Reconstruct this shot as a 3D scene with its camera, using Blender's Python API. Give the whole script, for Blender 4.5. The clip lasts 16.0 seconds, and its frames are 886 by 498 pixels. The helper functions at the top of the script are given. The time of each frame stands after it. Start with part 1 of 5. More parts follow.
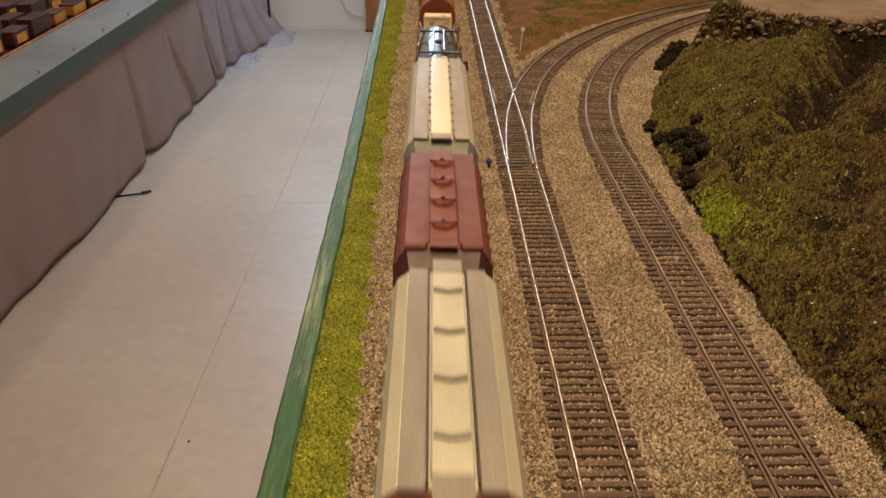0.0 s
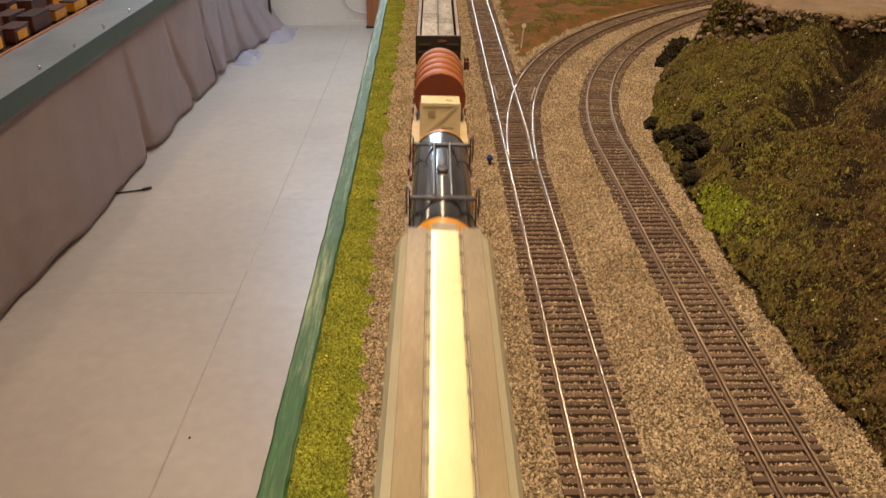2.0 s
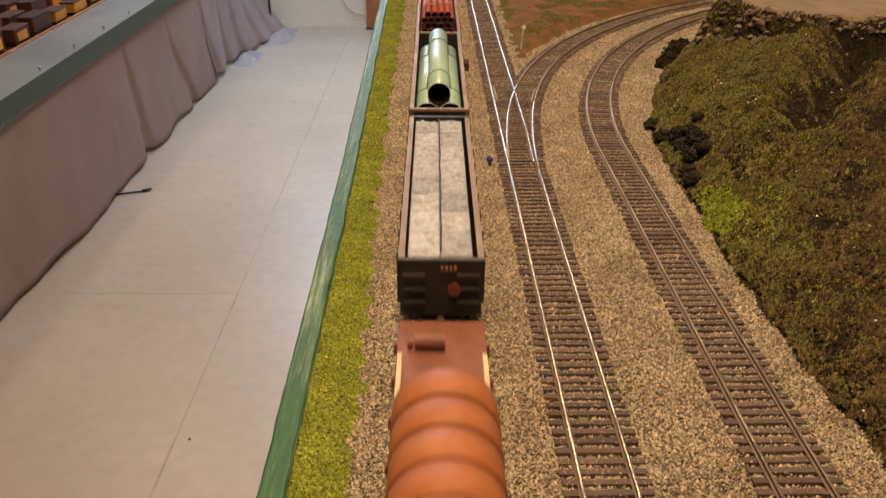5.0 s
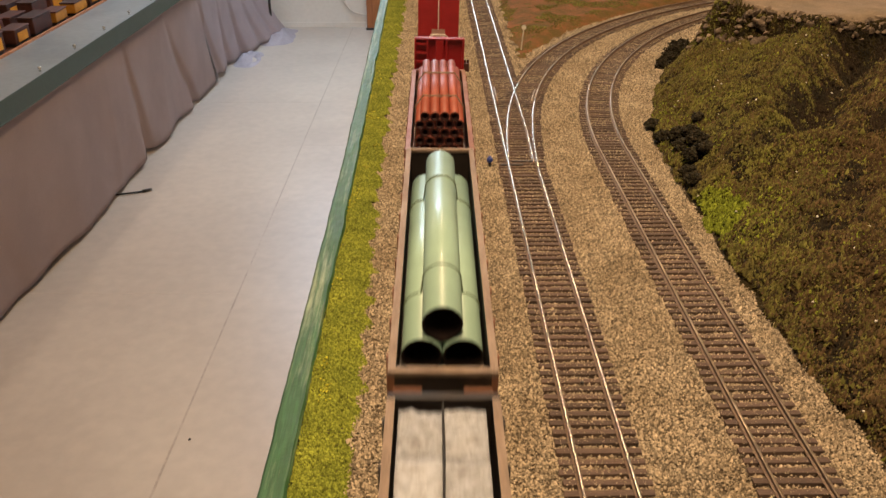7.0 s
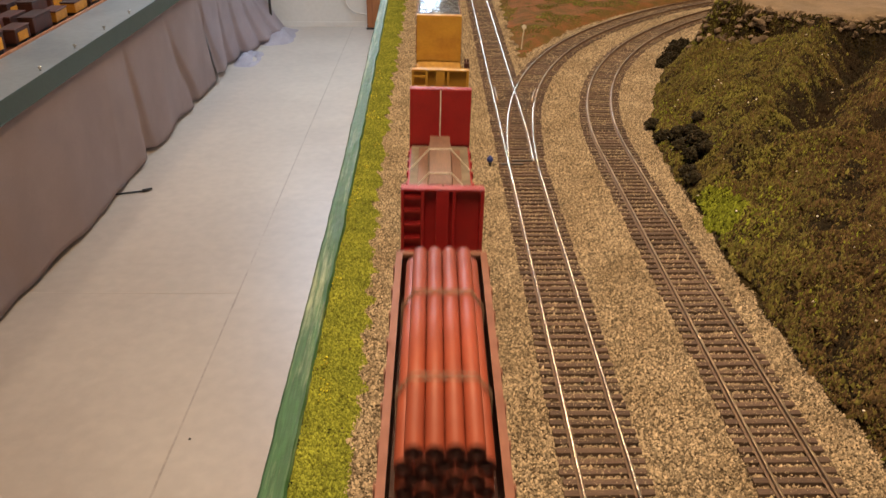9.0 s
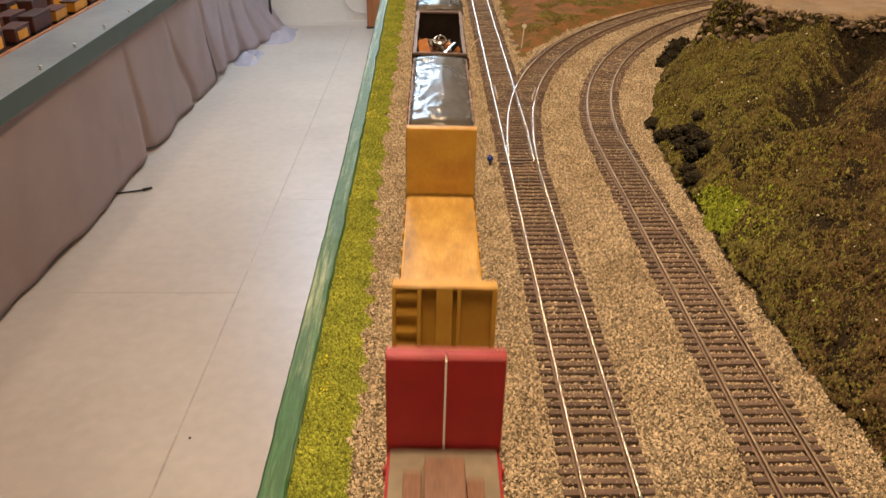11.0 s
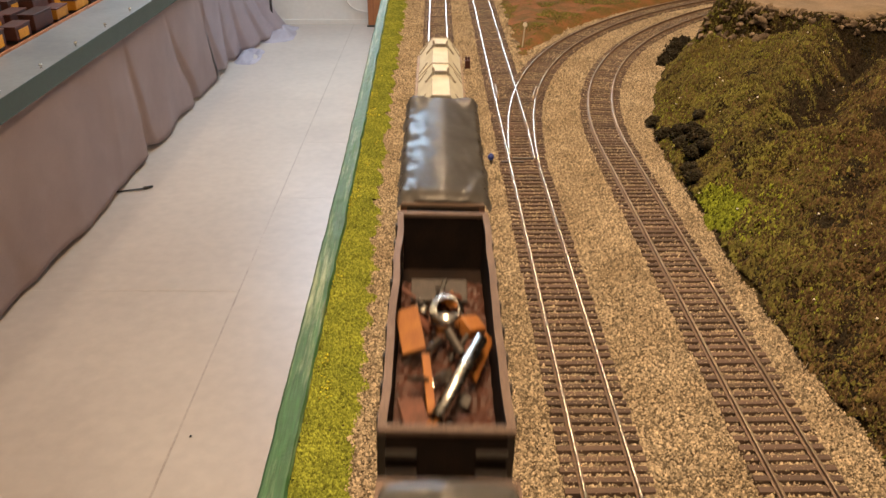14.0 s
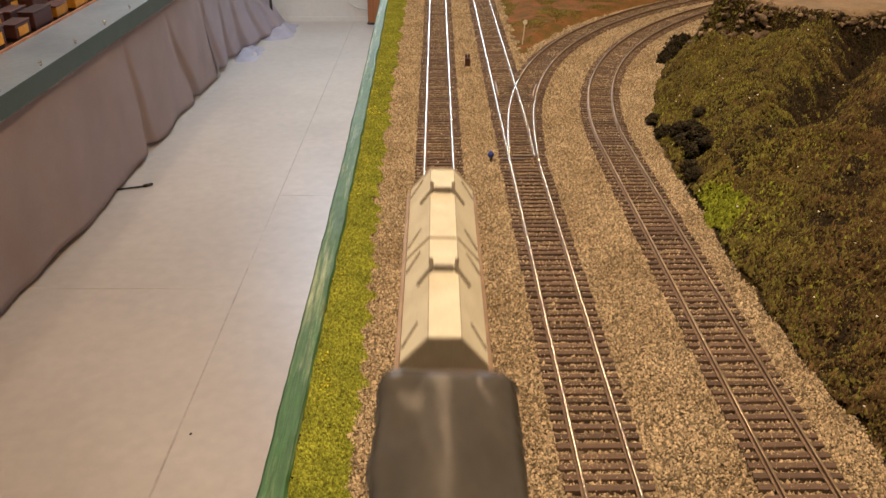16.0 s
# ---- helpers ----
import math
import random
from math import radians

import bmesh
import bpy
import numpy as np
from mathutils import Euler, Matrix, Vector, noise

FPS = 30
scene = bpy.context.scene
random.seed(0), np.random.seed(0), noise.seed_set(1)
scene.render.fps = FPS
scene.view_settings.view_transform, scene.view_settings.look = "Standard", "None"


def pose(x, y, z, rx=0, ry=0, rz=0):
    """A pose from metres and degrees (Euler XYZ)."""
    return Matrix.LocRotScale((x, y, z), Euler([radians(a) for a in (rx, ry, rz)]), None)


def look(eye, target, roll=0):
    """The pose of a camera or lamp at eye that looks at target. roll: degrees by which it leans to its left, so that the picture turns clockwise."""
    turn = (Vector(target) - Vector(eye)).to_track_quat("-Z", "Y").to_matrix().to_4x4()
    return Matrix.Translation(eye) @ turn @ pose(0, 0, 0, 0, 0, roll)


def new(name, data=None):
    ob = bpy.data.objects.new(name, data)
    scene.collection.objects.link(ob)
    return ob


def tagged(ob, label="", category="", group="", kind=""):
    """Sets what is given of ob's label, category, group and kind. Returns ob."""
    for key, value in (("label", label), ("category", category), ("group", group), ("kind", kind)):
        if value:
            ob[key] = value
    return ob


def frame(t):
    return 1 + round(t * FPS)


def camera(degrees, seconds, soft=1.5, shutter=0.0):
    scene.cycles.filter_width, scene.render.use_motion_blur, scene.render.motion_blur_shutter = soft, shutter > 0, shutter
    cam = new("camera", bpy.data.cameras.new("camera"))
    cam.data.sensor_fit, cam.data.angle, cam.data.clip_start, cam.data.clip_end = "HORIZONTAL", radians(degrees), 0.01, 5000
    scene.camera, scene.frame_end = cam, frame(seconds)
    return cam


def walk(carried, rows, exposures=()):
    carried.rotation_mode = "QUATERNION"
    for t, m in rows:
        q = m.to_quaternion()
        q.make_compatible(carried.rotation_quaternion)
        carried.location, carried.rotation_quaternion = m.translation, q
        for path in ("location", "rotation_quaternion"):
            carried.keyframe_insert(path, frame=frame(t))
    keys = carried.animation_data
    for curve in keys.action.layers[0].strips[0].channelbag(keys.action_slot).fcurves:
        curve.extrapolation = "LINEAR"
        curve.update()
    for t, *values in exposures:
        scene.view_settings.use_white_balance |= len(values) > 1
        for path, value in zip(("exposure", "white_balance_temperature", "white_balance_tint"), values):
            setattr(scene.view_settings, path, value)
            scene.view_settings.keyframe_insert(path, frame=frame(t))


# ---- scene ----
# One pinhole lens; the camera stays on one spot above the track and nods very slightly.
cam = camera(56.8, 16.0, soft=1.5, shutter=0.8)
EYE = (-0.001, 0.0, 0.1883)
NOD = [(0, -3, 12), (0.5, -3, 11), (1, -2.5, 9.3), (1.5, -2.3, 8), (2, -1.6, 6.2), (2.5, -2, 6.3), (3, -2, 6.4),
       (3.5, -2, 7.5), (4, -2, 7.7), (5.2, -1.8, 8.4), (6.5, -1.5, 8.8), (7, -1.5, 9), (7.5, -1.3, 8.4), (8, -1, 8.3),
       (8.5, -0.6, 7.9), (9, -1.2, 8.2), (10.3, -1.1, 7), (11.5, -0.8, 5.6), (12, -0.3, 3.7), (12.5, -0.1, 3.7),
       (13, -0.6, 3.3), (13.5, -0.6, 4.2), (14, 0.2, 4.1), (14.5, 0, 2.7), (15, 0.2, 0.4), (15.5, 0.8, 0), (16, 0.2, 0)]
walk(cam, [(t, pose(*EYE, 61.692 + b * 0.0395, 0, -0.417 + a * 0.0449)) for t, a, b in NOD],
     exposures=[(0, 0.34), (0.5, 0.50), (1.5, 0.54), (3.0, 0.58), (3.5, 0.56), (7, 0.70), (9, 0.73), (11.5, 0.90), (12.5, 0.86), (14.5, 0.92), (15, 0.9), (16, 0.70)])

# ---- light: a room lit by warm tubes above the layout and a cooler tube and window at the far end ----
world = bpy.data.worlds.new("world")
world.use_nodes = True
world.node_tree.nodes["Background"].inputs[0].default_value = (0.9, 0.95, 1.0, 1)
world.node_tree.nodes["Background"].inputs[1].default_value = 0.05
scene.world = world
FLOOR, CEIL = -1.062, 1.62


def area_lamp(name, at, to, sx, sy, watts, colour):
    d = bpy.data.lights.new(name, "AREA")
    d.shape, d.size, d.size_y, d.energy, d.color = "RECTANGLE", sx, sy, watts, colour
    ob = new(name, d)
    ob.matrix_world = look(at, to)
    return ob


WARM, COOL = (1.0, 0.688, 0.40), (0.52, 0.74, 1.0)
LAMPS = [(0.03, 2.7, 0.07, 2.4, 14, WARM), (-1.55, 3.4, 0.22, 1.2, 8, (1.0, 0.80, 0.60)), (0.0, 0.0, 0.22, 1.2, 23, WARM), (-0.55, 4.5, 0.22, 1.2, 14, COOL)]
for lx, ly, sx, sy, watts, colour in LAMPS:
    area_lamp("ceiling_lamp", (lx, ly, CEIL - 0.11), (lx, ly + 0.0001, FLOOR), sx, sy, watts, colour)

# daylight through the window in the far wall
WINDOW = (-1.15, 0.05, 0.45, 1.45)
area_lamp("window_light", ((WINDOW[0] + WINDOW[1]) / 2, 5.50, (WINDOW[2] + WINDOW[3]) / 2), (-0.55, 2.0, 0.1), 1.15, 0.95, 12, COOL)

# ---- materials ----


def nodes_of(m):
    m.use_nodes = True
    nt = m.node_tree
    return nt, nt.nodes, nt.links, nt.nodes["Principled BSDF"]


def mat(name, a, b=None, rough=0.6, metal=0.0, scale=300.0, fine=1500.0, bump=0.0, per="", spread=0.25, coat=0.0,
        stain=None, stain_amount=0.5, stretch=(1, 1, 1), spec=0.5, rough_var=0.15):
    """Two-scale mottled surface: a and b mixed by coarse noise, a fine grain over it, an optional stain colour, relief."""
    m = bpy.data.materials.new(name)
    nt, N, L, p = nodes_of(m)
    b = b or tuple(c * 0.75 for c in a)
    co = N.new("ShaderNodeTexCoord")
    mp = N.new("ShaderNodeMapping")
    mp.inputs["Scale"].default_value = stretch
    L.new(co.outputs["Object"], mp.inputs["Vector"])
    n1, n2 = N.new("ShaderNodeTexNoise"), N.new("ShaderNodeTexNoise")
    for n, s, d in ((n1, scale, 5), (n2, fine, 3)):
        n.inputs["Scale"].default_value, n.inputs["Detail"].default_value = s, d
        L.new(mp.outputs["Vector"], n.inputs["Vector"])
    ramp = N.new("ShaderNodeValToRGB")
    ramp.color_ramp.elements[0].position, ramp.color_ramp.elements[1].position = 0.35, 0.65
    ramp.color_ramp.elements[0].color, ramp.color_ramp.elements[1].color = (*a, 1), (*b, 1)
    L.new(n1.outputs["Fac"], ramp.inputs["Fac"])
    grain = N.new("ShaderNodeMapRange")
    grain.inputs["From Min"].default_value, grain.inputs["From Max"].default_value = 0.3, 0.7
    grain.inputs["To Min"].default_value, grain.inputs["To Max"].default_value = 1 - spread, 1 + spread
    L.new(n2.outputs["Fac"], grain.inputs["Value"])
    value = grain.outputs["Result"]
    if per:
        src = N.new("ShaderNodeObjectInfo") if per == "object" else N.new("ShaderNodeNewGeometry")
        out = src.outputs["Random"] if per == "object" else src.outputs["Random Per Island"]
        mr = N.new("ShaderNodeMapRange")
        mr.inputs["To Min"].default_value, mr.inputs["To Max"].default_value = 1 - spread * 1.6, 1 + spread * 1.6
        L.new(out, mr.inputs["Value"])
        mu = N.new("ShaderNodeMath")
        mu.operation = "MULTIPLY"
        L.new(value, mu.inputs[0]), L.new(mr.outputs["Result"], mu.inputs[1])
        value = mu.outputs[0]
    col = ramp.outputs["Color"]
    if stain:
        n3 = N.new("ShaderNodeTexNoise")
        n3.inputs["Scale"].default_value, n3.inputs["Detail"].default_value = scale * 0.45, 8
        n3.inputs["Roughness"].default_value = 0.7
        L.new(mp.outputs["Vector"], n3.inputs["Vector"])
        r3 = N.new("ShaderNodeMapRange")
        r3.inputs["From Min"].default_value, r3.inputs["From Max"].default_value = 0.5, 0.72
        r3.inputs["To Max"].default_value = stain_amount
        L.new(n3.outputs["Fac"], r3.inputs["Value"])
        mx = N.new("ShaderNodeMix")
        mx.data_type = "RGBA"
        mx.inputs[7].default_value = (*stain, 1)
        L.new(r3.outputs["Result"], mx.inputs[0]), L.new(col, mx.inputs[6])
        col = mx.outputs[2]
    hs = N.new("ShaderNodeHueSaturation")
    L.new(col, hs.inputs["Color"]), L.new(value, hs.inputs["Value"])
    L.new(hs.outputs["Color"], p.inputs["Base Color"])
    rr = N.new("ShaderNodeMapRange")
    rr.inputs["To Min"].default_value, rr.inputs["To Max"].default_value = max(rough - rough_var, 0.02), min(rough + rough_var, 1)
    L.new(n1.outputs["Fac"], rr.inputs["Value"]), L.new(rr.outputs["Result"], p.inputs["Roughness"])
    p.inputs["Metallic"].default_value, p.inputs["Coat Weight"].default_value = metal, coat
    p.inputs["Specular IOR Level"].default_value = spec
    if bump:
        bp = N.new("ShaderNodeBump")
        bp.inputs["Strength"].default_value, bp.inputs["Distance"].default_value = 0.6, bump
        L.new(n2.outputs["Fac"], bp.inputs["Height"]), L.new(bp.outputs["Normal"], p.inputs["Normal"])
    return m


M = {
    "ballast": mat("ballast_stone", (0.325, 0.265, 0.187), (0.248, 0.196, 0.132), 0.88, scale=38, fine=900, per="island", spread=0.40, stain=(0.33, 0.285, 0.215), stain_amount=0.5, spec=0.25),
    "bed": mat("ballast_bed", (0.125, 0.094, 0.060), (0.090, 0.066, 0.042), 0.9, scale=120, fine=1600, bump=0.0005, spread=0.35, spec=0.25),
    "tie": mat("tie_wood", (0.078, 0.050, 0.040), (0.115, 0.076, 0.056), 0.85, scale=500, fine=2500, per="object", spread=0.2, stretch=(0.25, 1, 1)),
    "rail_head": mat("rail_steel", (0.78, 0.71, 0.60), (0.66, 0.57, 0.45), 0.22, 1.0, scale=200, spread=0.1, stretch=(1, 0.15, 1)),
    "rail_dull": mat("rail_dull", (0.50, 0.39, 0.28), (0.37, 0.27, 0.185), 0.33, 0.9, scale=200, spread=0.15, stretch=(1, 0.15, 1)),
    "rail_web": mat("rail_rust", (0.16, 0.10, 0.065), (0.22, 0.15, 0.10), 0.7, 0.2, scale=400, spread=0.25),
    "grass": mat("grass_turf", (0.20, 0.225, 0.030), (0.14, 0.165, 0.024), 0.9, scale=60, fine=700, per="island", spread=0.35, spec=0.12),
    "grass_yellow": mat("flower_yellow", (0.62, 0.56, 0.03), (0.46, 0.44, 0.03), 0.8, per="island", spread=0.3),
    "soil": mat("soil", (0.075, 0.050, 0.024), (0.055, 0.042, 0.018), 0.95, scale=60, fine=900, bump=0.001, spread=0.35, spec=0.12),
    "turf": mat("hill_turf", (0.048, 0.038, 0.012), (0.026, 0.018, 0.007), 0.95, scale=70, fine=900, bump=0.0015, spread=0.4, stain=(0.026, 0.020, 0.009), stain_amount=0.8, spec=0.12),
    "soil_red": mat("red_soil", (0.21, 0.09, 0.036), (0.11, 0.075, 0.024), 0.95, scale=50, fine=1200, bump=0.0006, spread=0.3, spec=0.12),
    "brush": mat("brush_green", (0.130, 0.125, 0.028), (0.085, 0.077, 0.023), 0.95, scale=55, fine=500, per="island", spread=0.26, stain=(0.075, 0.040, 0.015), stain_amount=0.6, spec=0.12),
    # dark scrub colour that also paints shade into the hill's hollows
    "brush_shade": mat("brush_shade", (0.017, 0.015, 0.009), (0.027, 0.018, 0.010), 0.95, scale=60, fine=600, per="island", spread=0.3, spec=0.12),
    "brush_brown": mat("brush_brown", (0.088, 0.058, 0.025), (0.046, 0.029, 0.014), 0.95, scale=80, fine=700, per="island", spread=0.32, spec=0.12),
    "brush_bright": mat("brush_bright", (0.16, 0.19, 0.018), (0.115, 0.14, 0.016), 0.95, scale=60, fine=600, per="island", spread=0.35, spec=0.12),
    "bush": mat("bush_foliage", (0.026, 0.024, 0.014), (0.034, 0.026, 0.016), 0.95, scale=300, fine=900, per="island", spread=0.4, spec=0.12),
    "rock": mat("rock", (0.26, 0.20, 0.145), (0.12, 0.086, 0.06), 0.9, scale=120, fine=700, bump=0.002, per="object", spread=0.3, spec=0.25),
    "road": mat("dirt_road", (0.24, 0.18, 0.125), (0.17, 0.13, 0.09), 0.95, scale=60, fine=900, bump=0.0005, spread=0.15, spec=0.25),
    "fascia": mat("green_paint", (0.026, 0.090, 0.034), (0.038, 0.12, 0.048), 0.55, scale=420, fine=1300, bump=0.0006, spread=0.25, stain=(0.40, 0.46, 0.31), stain_amount=0.8, stretch=(1, 0.06, 1)),
    "floor": mat("floor_sheet", (0.56, 0.49, 0.42), (0.49, 0.425, 0.365), 0.36, scale=1.6, fine=28, spread=0.05, stain=(0.42, 0.36, 0.31), stain_amount=0.5, bump=0.0008, rough_var=0.08),
    "seam": mat("floor_seam", (0.40, 0.335, 0.285), (0.50, 0.435, 0.375), 0.5, scale=9, fine=60, spread=0.12),
    "seam_faint": mat("floor_seam_faint", (0.525, 0.455, 0.39), (0.555, 0.485, 0.415), 0.40, scale=7, fine=60, spread=0.06),
    "cloth": mat("skirt_cloth", (0.58, 0.46, 0.44), (0.52, 0.41, 0.395), 0.85, scale=5, fine=400, bump=0.0008, spread=0.08),
    "cloth_heap": mat("cloth_heap", (0.42, 0.385, 0.43), (0.35, 0.32, 0.36), 0.9, scale=9, fine=300, bump=0.001, spread=0.1),
    "cloth_daylit": mat("cloth_daylit", (0.64, 0.54, 0.56), (0.57, 0.48, 0.50), 0.9, scale=6, fine=400, bump=0.0008, spread=0.08),
    "wall": mat("wall_paint", (0.78, 0.77, 0.74), (0.74, 0.73, 0.70), 0.6, scale=2, fine=40, spread=0.03, bump=0.0005),
    "ceil": mat("ceiling_paint", (0.72, 0.69, 0.63), (0.68, 0.65, 0.6), 0.8, scale=2, fine=60, spread=0.03),
    "wood": mat("brown_wood", (0.46, 0.19, 0.07), (0.34, 0.13, 0.05), 0.45, scale=12, fine=90, stretch=(1, 1, 0.12), spread=0.2),
    "ledge": mat("clear_sheet_grey", (0.24, 0.265, 0.28), (0.185, 0.205, 0.22), 0.36, scale=3, fine=60, spread=0.08, coat=0.1),
    "fascia2": mat("dark_green_paint", (0.02, 0.046, 0.034), (0.028, 0.058, 0.042), 0.38, scale=8, fine=90, spread=0.12),
    "screw": mat("screw_steel", (0.75, 0.72, 0.66), None, 0.25, 1.0, spread=0.1),
    "black": mat("black_rubber", (0.02, 0.019, 0.018), (0.03, 0.028, 0.026), 0.5, scale=80, spread=0.2),
    "box_yellow": mat("yellow_card", (0.75, 0.34, 0.02), (0.55, 0.22, 0.015), 0.6, scale=20, per="object", spread=0.2),
    "box_dark": mat("dark_card", (0.040, 0.012, 0.008), (0.085, 0.024, 0.014), 0.6, scale=20, per="object", spread=0.3),
    "blue": mat("blue_plastic", (0.02, 0.05, 0.30), (0.015, 0.035, 0.2), 0.35, scale=500, spread=0.15),
    "maroon": mat("maroon_plastic", (0.07, 0.02, 0.018), (0.05, 0.016, 0.015), 0.5, scale=500, spread=0.2),
    "white": mat("white_paint", (0.78, 0.74, 0.66), (0.7, 0.66, 0.57), 0.5, scale=400, spread=0.1),
    # rolling stock
    "cream": mat("cream_paint", (0.52, 0.51, 0.385), (0.45, 0.44, 0.325), 0.42, scale=90, spread=0.07, stain=(0.45, 0.36, 0.22), stain_amount=0.35, stretch=(1, 0.4, 1)),
    "cream_gloss": mat("cream_gloss", (0.80, 0.71, 0.40), (0.76, 0.67, 0.37), 0.22, scale=60, spread=0.05, coat=0.4),
    "grating": mat("grey_grating", (0.285, 0.262, 0.215), (0.225, 0.205, 0.17), 0.5, scale=80, fine=1800, spread=0.14, stretch=(1, 0.3, 1)),
    "tan": mat("tan_walkway", (0.285, 0.235, 0.138), (0.235, 0.19, 0.11), 0.45, scale=80, fine=1600, spread=0.12, stretch=(1, 0.3, 1), stain=(0.52, 0.40, 0.27), stain_amount=0.4),
    "teal": mat("teal_paint", (0.165, 0.185, 0.155), (0.125, 0.14, 0.12), 0.4, scale=90, spread=0.1),
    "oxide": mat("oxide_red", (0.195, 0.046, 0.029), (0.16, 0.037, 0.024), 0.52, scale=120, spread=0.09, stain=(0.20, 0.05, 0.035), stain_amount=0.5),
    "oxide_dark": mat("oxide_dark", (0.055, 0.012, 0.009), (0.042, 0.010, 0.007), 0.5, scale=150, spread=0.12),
    "tank": mat("tank_black", (0.018, 0.018, 0.021), (0.028, 0.027, 0.030), 0.2, scale=120, spread=0.15, coat=0.5, stain=(0.06, 0.052, 0.048), stain_amount=0.4),
    "orange": mat("orange_band", (0.76, 0.36, 0.035), (0.66, 0.29, 0.03), 0.35, scale=150, spread=0.08),
    "iron": mat("dark_iron", (0.05, 0.043, 0.04), (0.07, 0.058, 0.05), 0.5, 0.3, scale=300, spread=0.2),
    "pale_wood": mat("pale_wood", (0.66, 0.555, 0.345), (0.58, 0.485, 0.295), 0.6, scale=120, fine=900, spread=0.08, stretch=(0.2, 1, 1)),
    "crate": mat("crate_cream", (0.76, 0.68, 0.45), (0.70, 0.62, 0.40), 0.55, scale=150, spread=0.06),
    "print": mat("faded_print", (0.42, 0.36, 0.22), (0.36, 0.31, 0.19), 0.6, scale=500, spread=0.1),
    "terracotta": mat("boiler_orange", (0.42, 0.138, 0.040), (0.36, 0.115, 0.033), 0.6, scale=100, spread=0.09, stain=(0.32, 0.09, 0.03), stain_amount=0.5),
    "boiler_end": mat("boiler_end", (0.19, 0.042, 0.018), (0.16, 0.036, 0.016), 0.5, scale=100, spread=0.1),
    "brown_car": mat("brown_car", (0.24, 0.085, 0.05), (0.19, 0.066, 0.04), 0.55, scale=120, spread=0.12),
    "black_car": mat("black_car", (0.022, 0.017, 0.014), (0.034, 0.025, 0.020), 0.55, scale=150, spread=0.2),
    "rim": mat("worn_rim", (0.28, 0.20, 0.14), (0.21, 0.145, 0.10), 0.6, scale=200, spread=0.15, stretch=(1, 0.3, 1)),
    "brown_rim": mat("brown_rim", (0.15, 0.095, 0.065), (0.11, 0.07, 0.05), 0.6, scale=200, spread=0.2, stretch=(1, 0.3, 1)),
    "bale": mat("grey_bale", (0.58, 0.60, 0.64), (0.38, 0.39, 0.41), 0.75, scale=420, fine=1500, per="object", spread=0.16, bump=0.003, stain=(0.22, 0.195, 0.18), stain_amount=0.85),
    "green_pipe": mat("green_pipe", (0.365, 0.545, 0.435), (0.335, 0.50, 0.40), 0.36, scale=60, spread=0.04, coat=0.1),
    "pipe_bore": mat("pipe_bore", (0.02, 0.022, 0.024), (0.03, 0.03, 0.032), 0.5, scale=200, spread=0.2),
    "strap": mat("strap", (0.18, 0.24, 0.15), None, 0.5, scale=300, spread=0.1),
    "red_pipe": mat("red_pipe", (0.36, 0.078, 0.040), (0.30, 0.063, 0.034), 0.55, scale=90, per="object", spread=0.06),
    "red_bore_shade": mat("red_bore_shade", (0.055, 0.012, 0.009), None, 0.6, scale=300, spread=0.2),
    "gon_red": mat("gondola_brown", (0.25, 0.10, 0.063), (0.20, 0.078, 0.05), 0.55, scale=150, spread=0.12),
    "red": mat("red_paint", (0.33, 0.014, 0.017), (0.28, 0.012, 0.015), 0.45, scale=120, spread=0.08, stain=(0.20, 0.012, 0.012), stain_amount=0.6),
    "deck": mat("grey_deck", (0.21, 0.175, 0.13), (0.16, 0.13, 0.095), 0.6, scale=150, fine=900, spread=0.2, stretch=(0.3, 1, 1), stain=(0.42, 0.37, 0.28), stain_amount=0.5),
    "plank": mat("brown_plank", (0.165, 0.088, 0.060), (0.12, 0.064, 0.045), 0.5, scale=120, per="object", spread=0.2, stretch=(1, 0.2, 1)),
    "yellow": mat("ochre_paint", (0.51, 0.29, 0.04), (0.43, 0.225, 0.03), 0.5, scale=90, fine=900, spread=0.08, stain=(0.28, 0.12, 0.025), stain_amount=0.65, stretch=(0.6, 1, 1)),
    "yellow_deck": mat("ochre_deck", (0.52, 0.325, 0.085), (0.40, 0.225, 0.05), 0.5, scale=75, fine=900, spread=0.2, stain=(0.20, 0.13, 0.065), stain_amount=1.0, stretch=(1.6, 0.8, 1)),
    "tarp": mat("silver_foil", (0.15, 0.143, 0.133), (0.12, 0.114, 0.107), 0.16, 0.06, spec=0.34, scale=60, fine=400, spread=0.06, rough_var=0.05),
    "tarp_dull": mat("dull_foil", (0.175, 0.163, 0.150), (0.145, 0.135, 0.125), 0.23, 0.06, spec=0.30, scale=60, fine=400, spread=0.05, rough_var=0.05),
    "rust_car": mat("rust_car", (0.27, 0.115, 0.06), (0.20, 0.085, 0.05), 0.6, scale=150, spread=0.18),
    # near-black colour that paints the shade inside bores and the scrap gondola
    "inner_shade": mat("inner_shade_steel", (0.012, 0.008, 0.007), (0.020, 0.012, 0.009), 0.85, scale=120, spread=0.25, spec=0.15),
    "scrap_or": mat("scrap_orange", (0.37, 0.145, 0.03), (0.28, 0.10, 0.025), 0.5, scale=150, spread=0.15),
    "scrap_rust": mat("scrap_rust", (0.15, 0.052, 0.030), (0.09, 0.034, 0.021), 0.6, scale=200, per="object", spread=0.3),
    "chrome": mat("bright_metal", (0.86, 0.83, 0.76), (0.76, 0.73, 0.66), 0.24, 1.0, scale=200, spread=0.06),
    "hood": mat("hood_offwhite", (0.62, 0.60, 0.49), (0.55, 0.53, 0.43), 0.6, scale=90, spread=0.06, stain=(0.45, 0.42, 0.33), stain_amount=0.4),
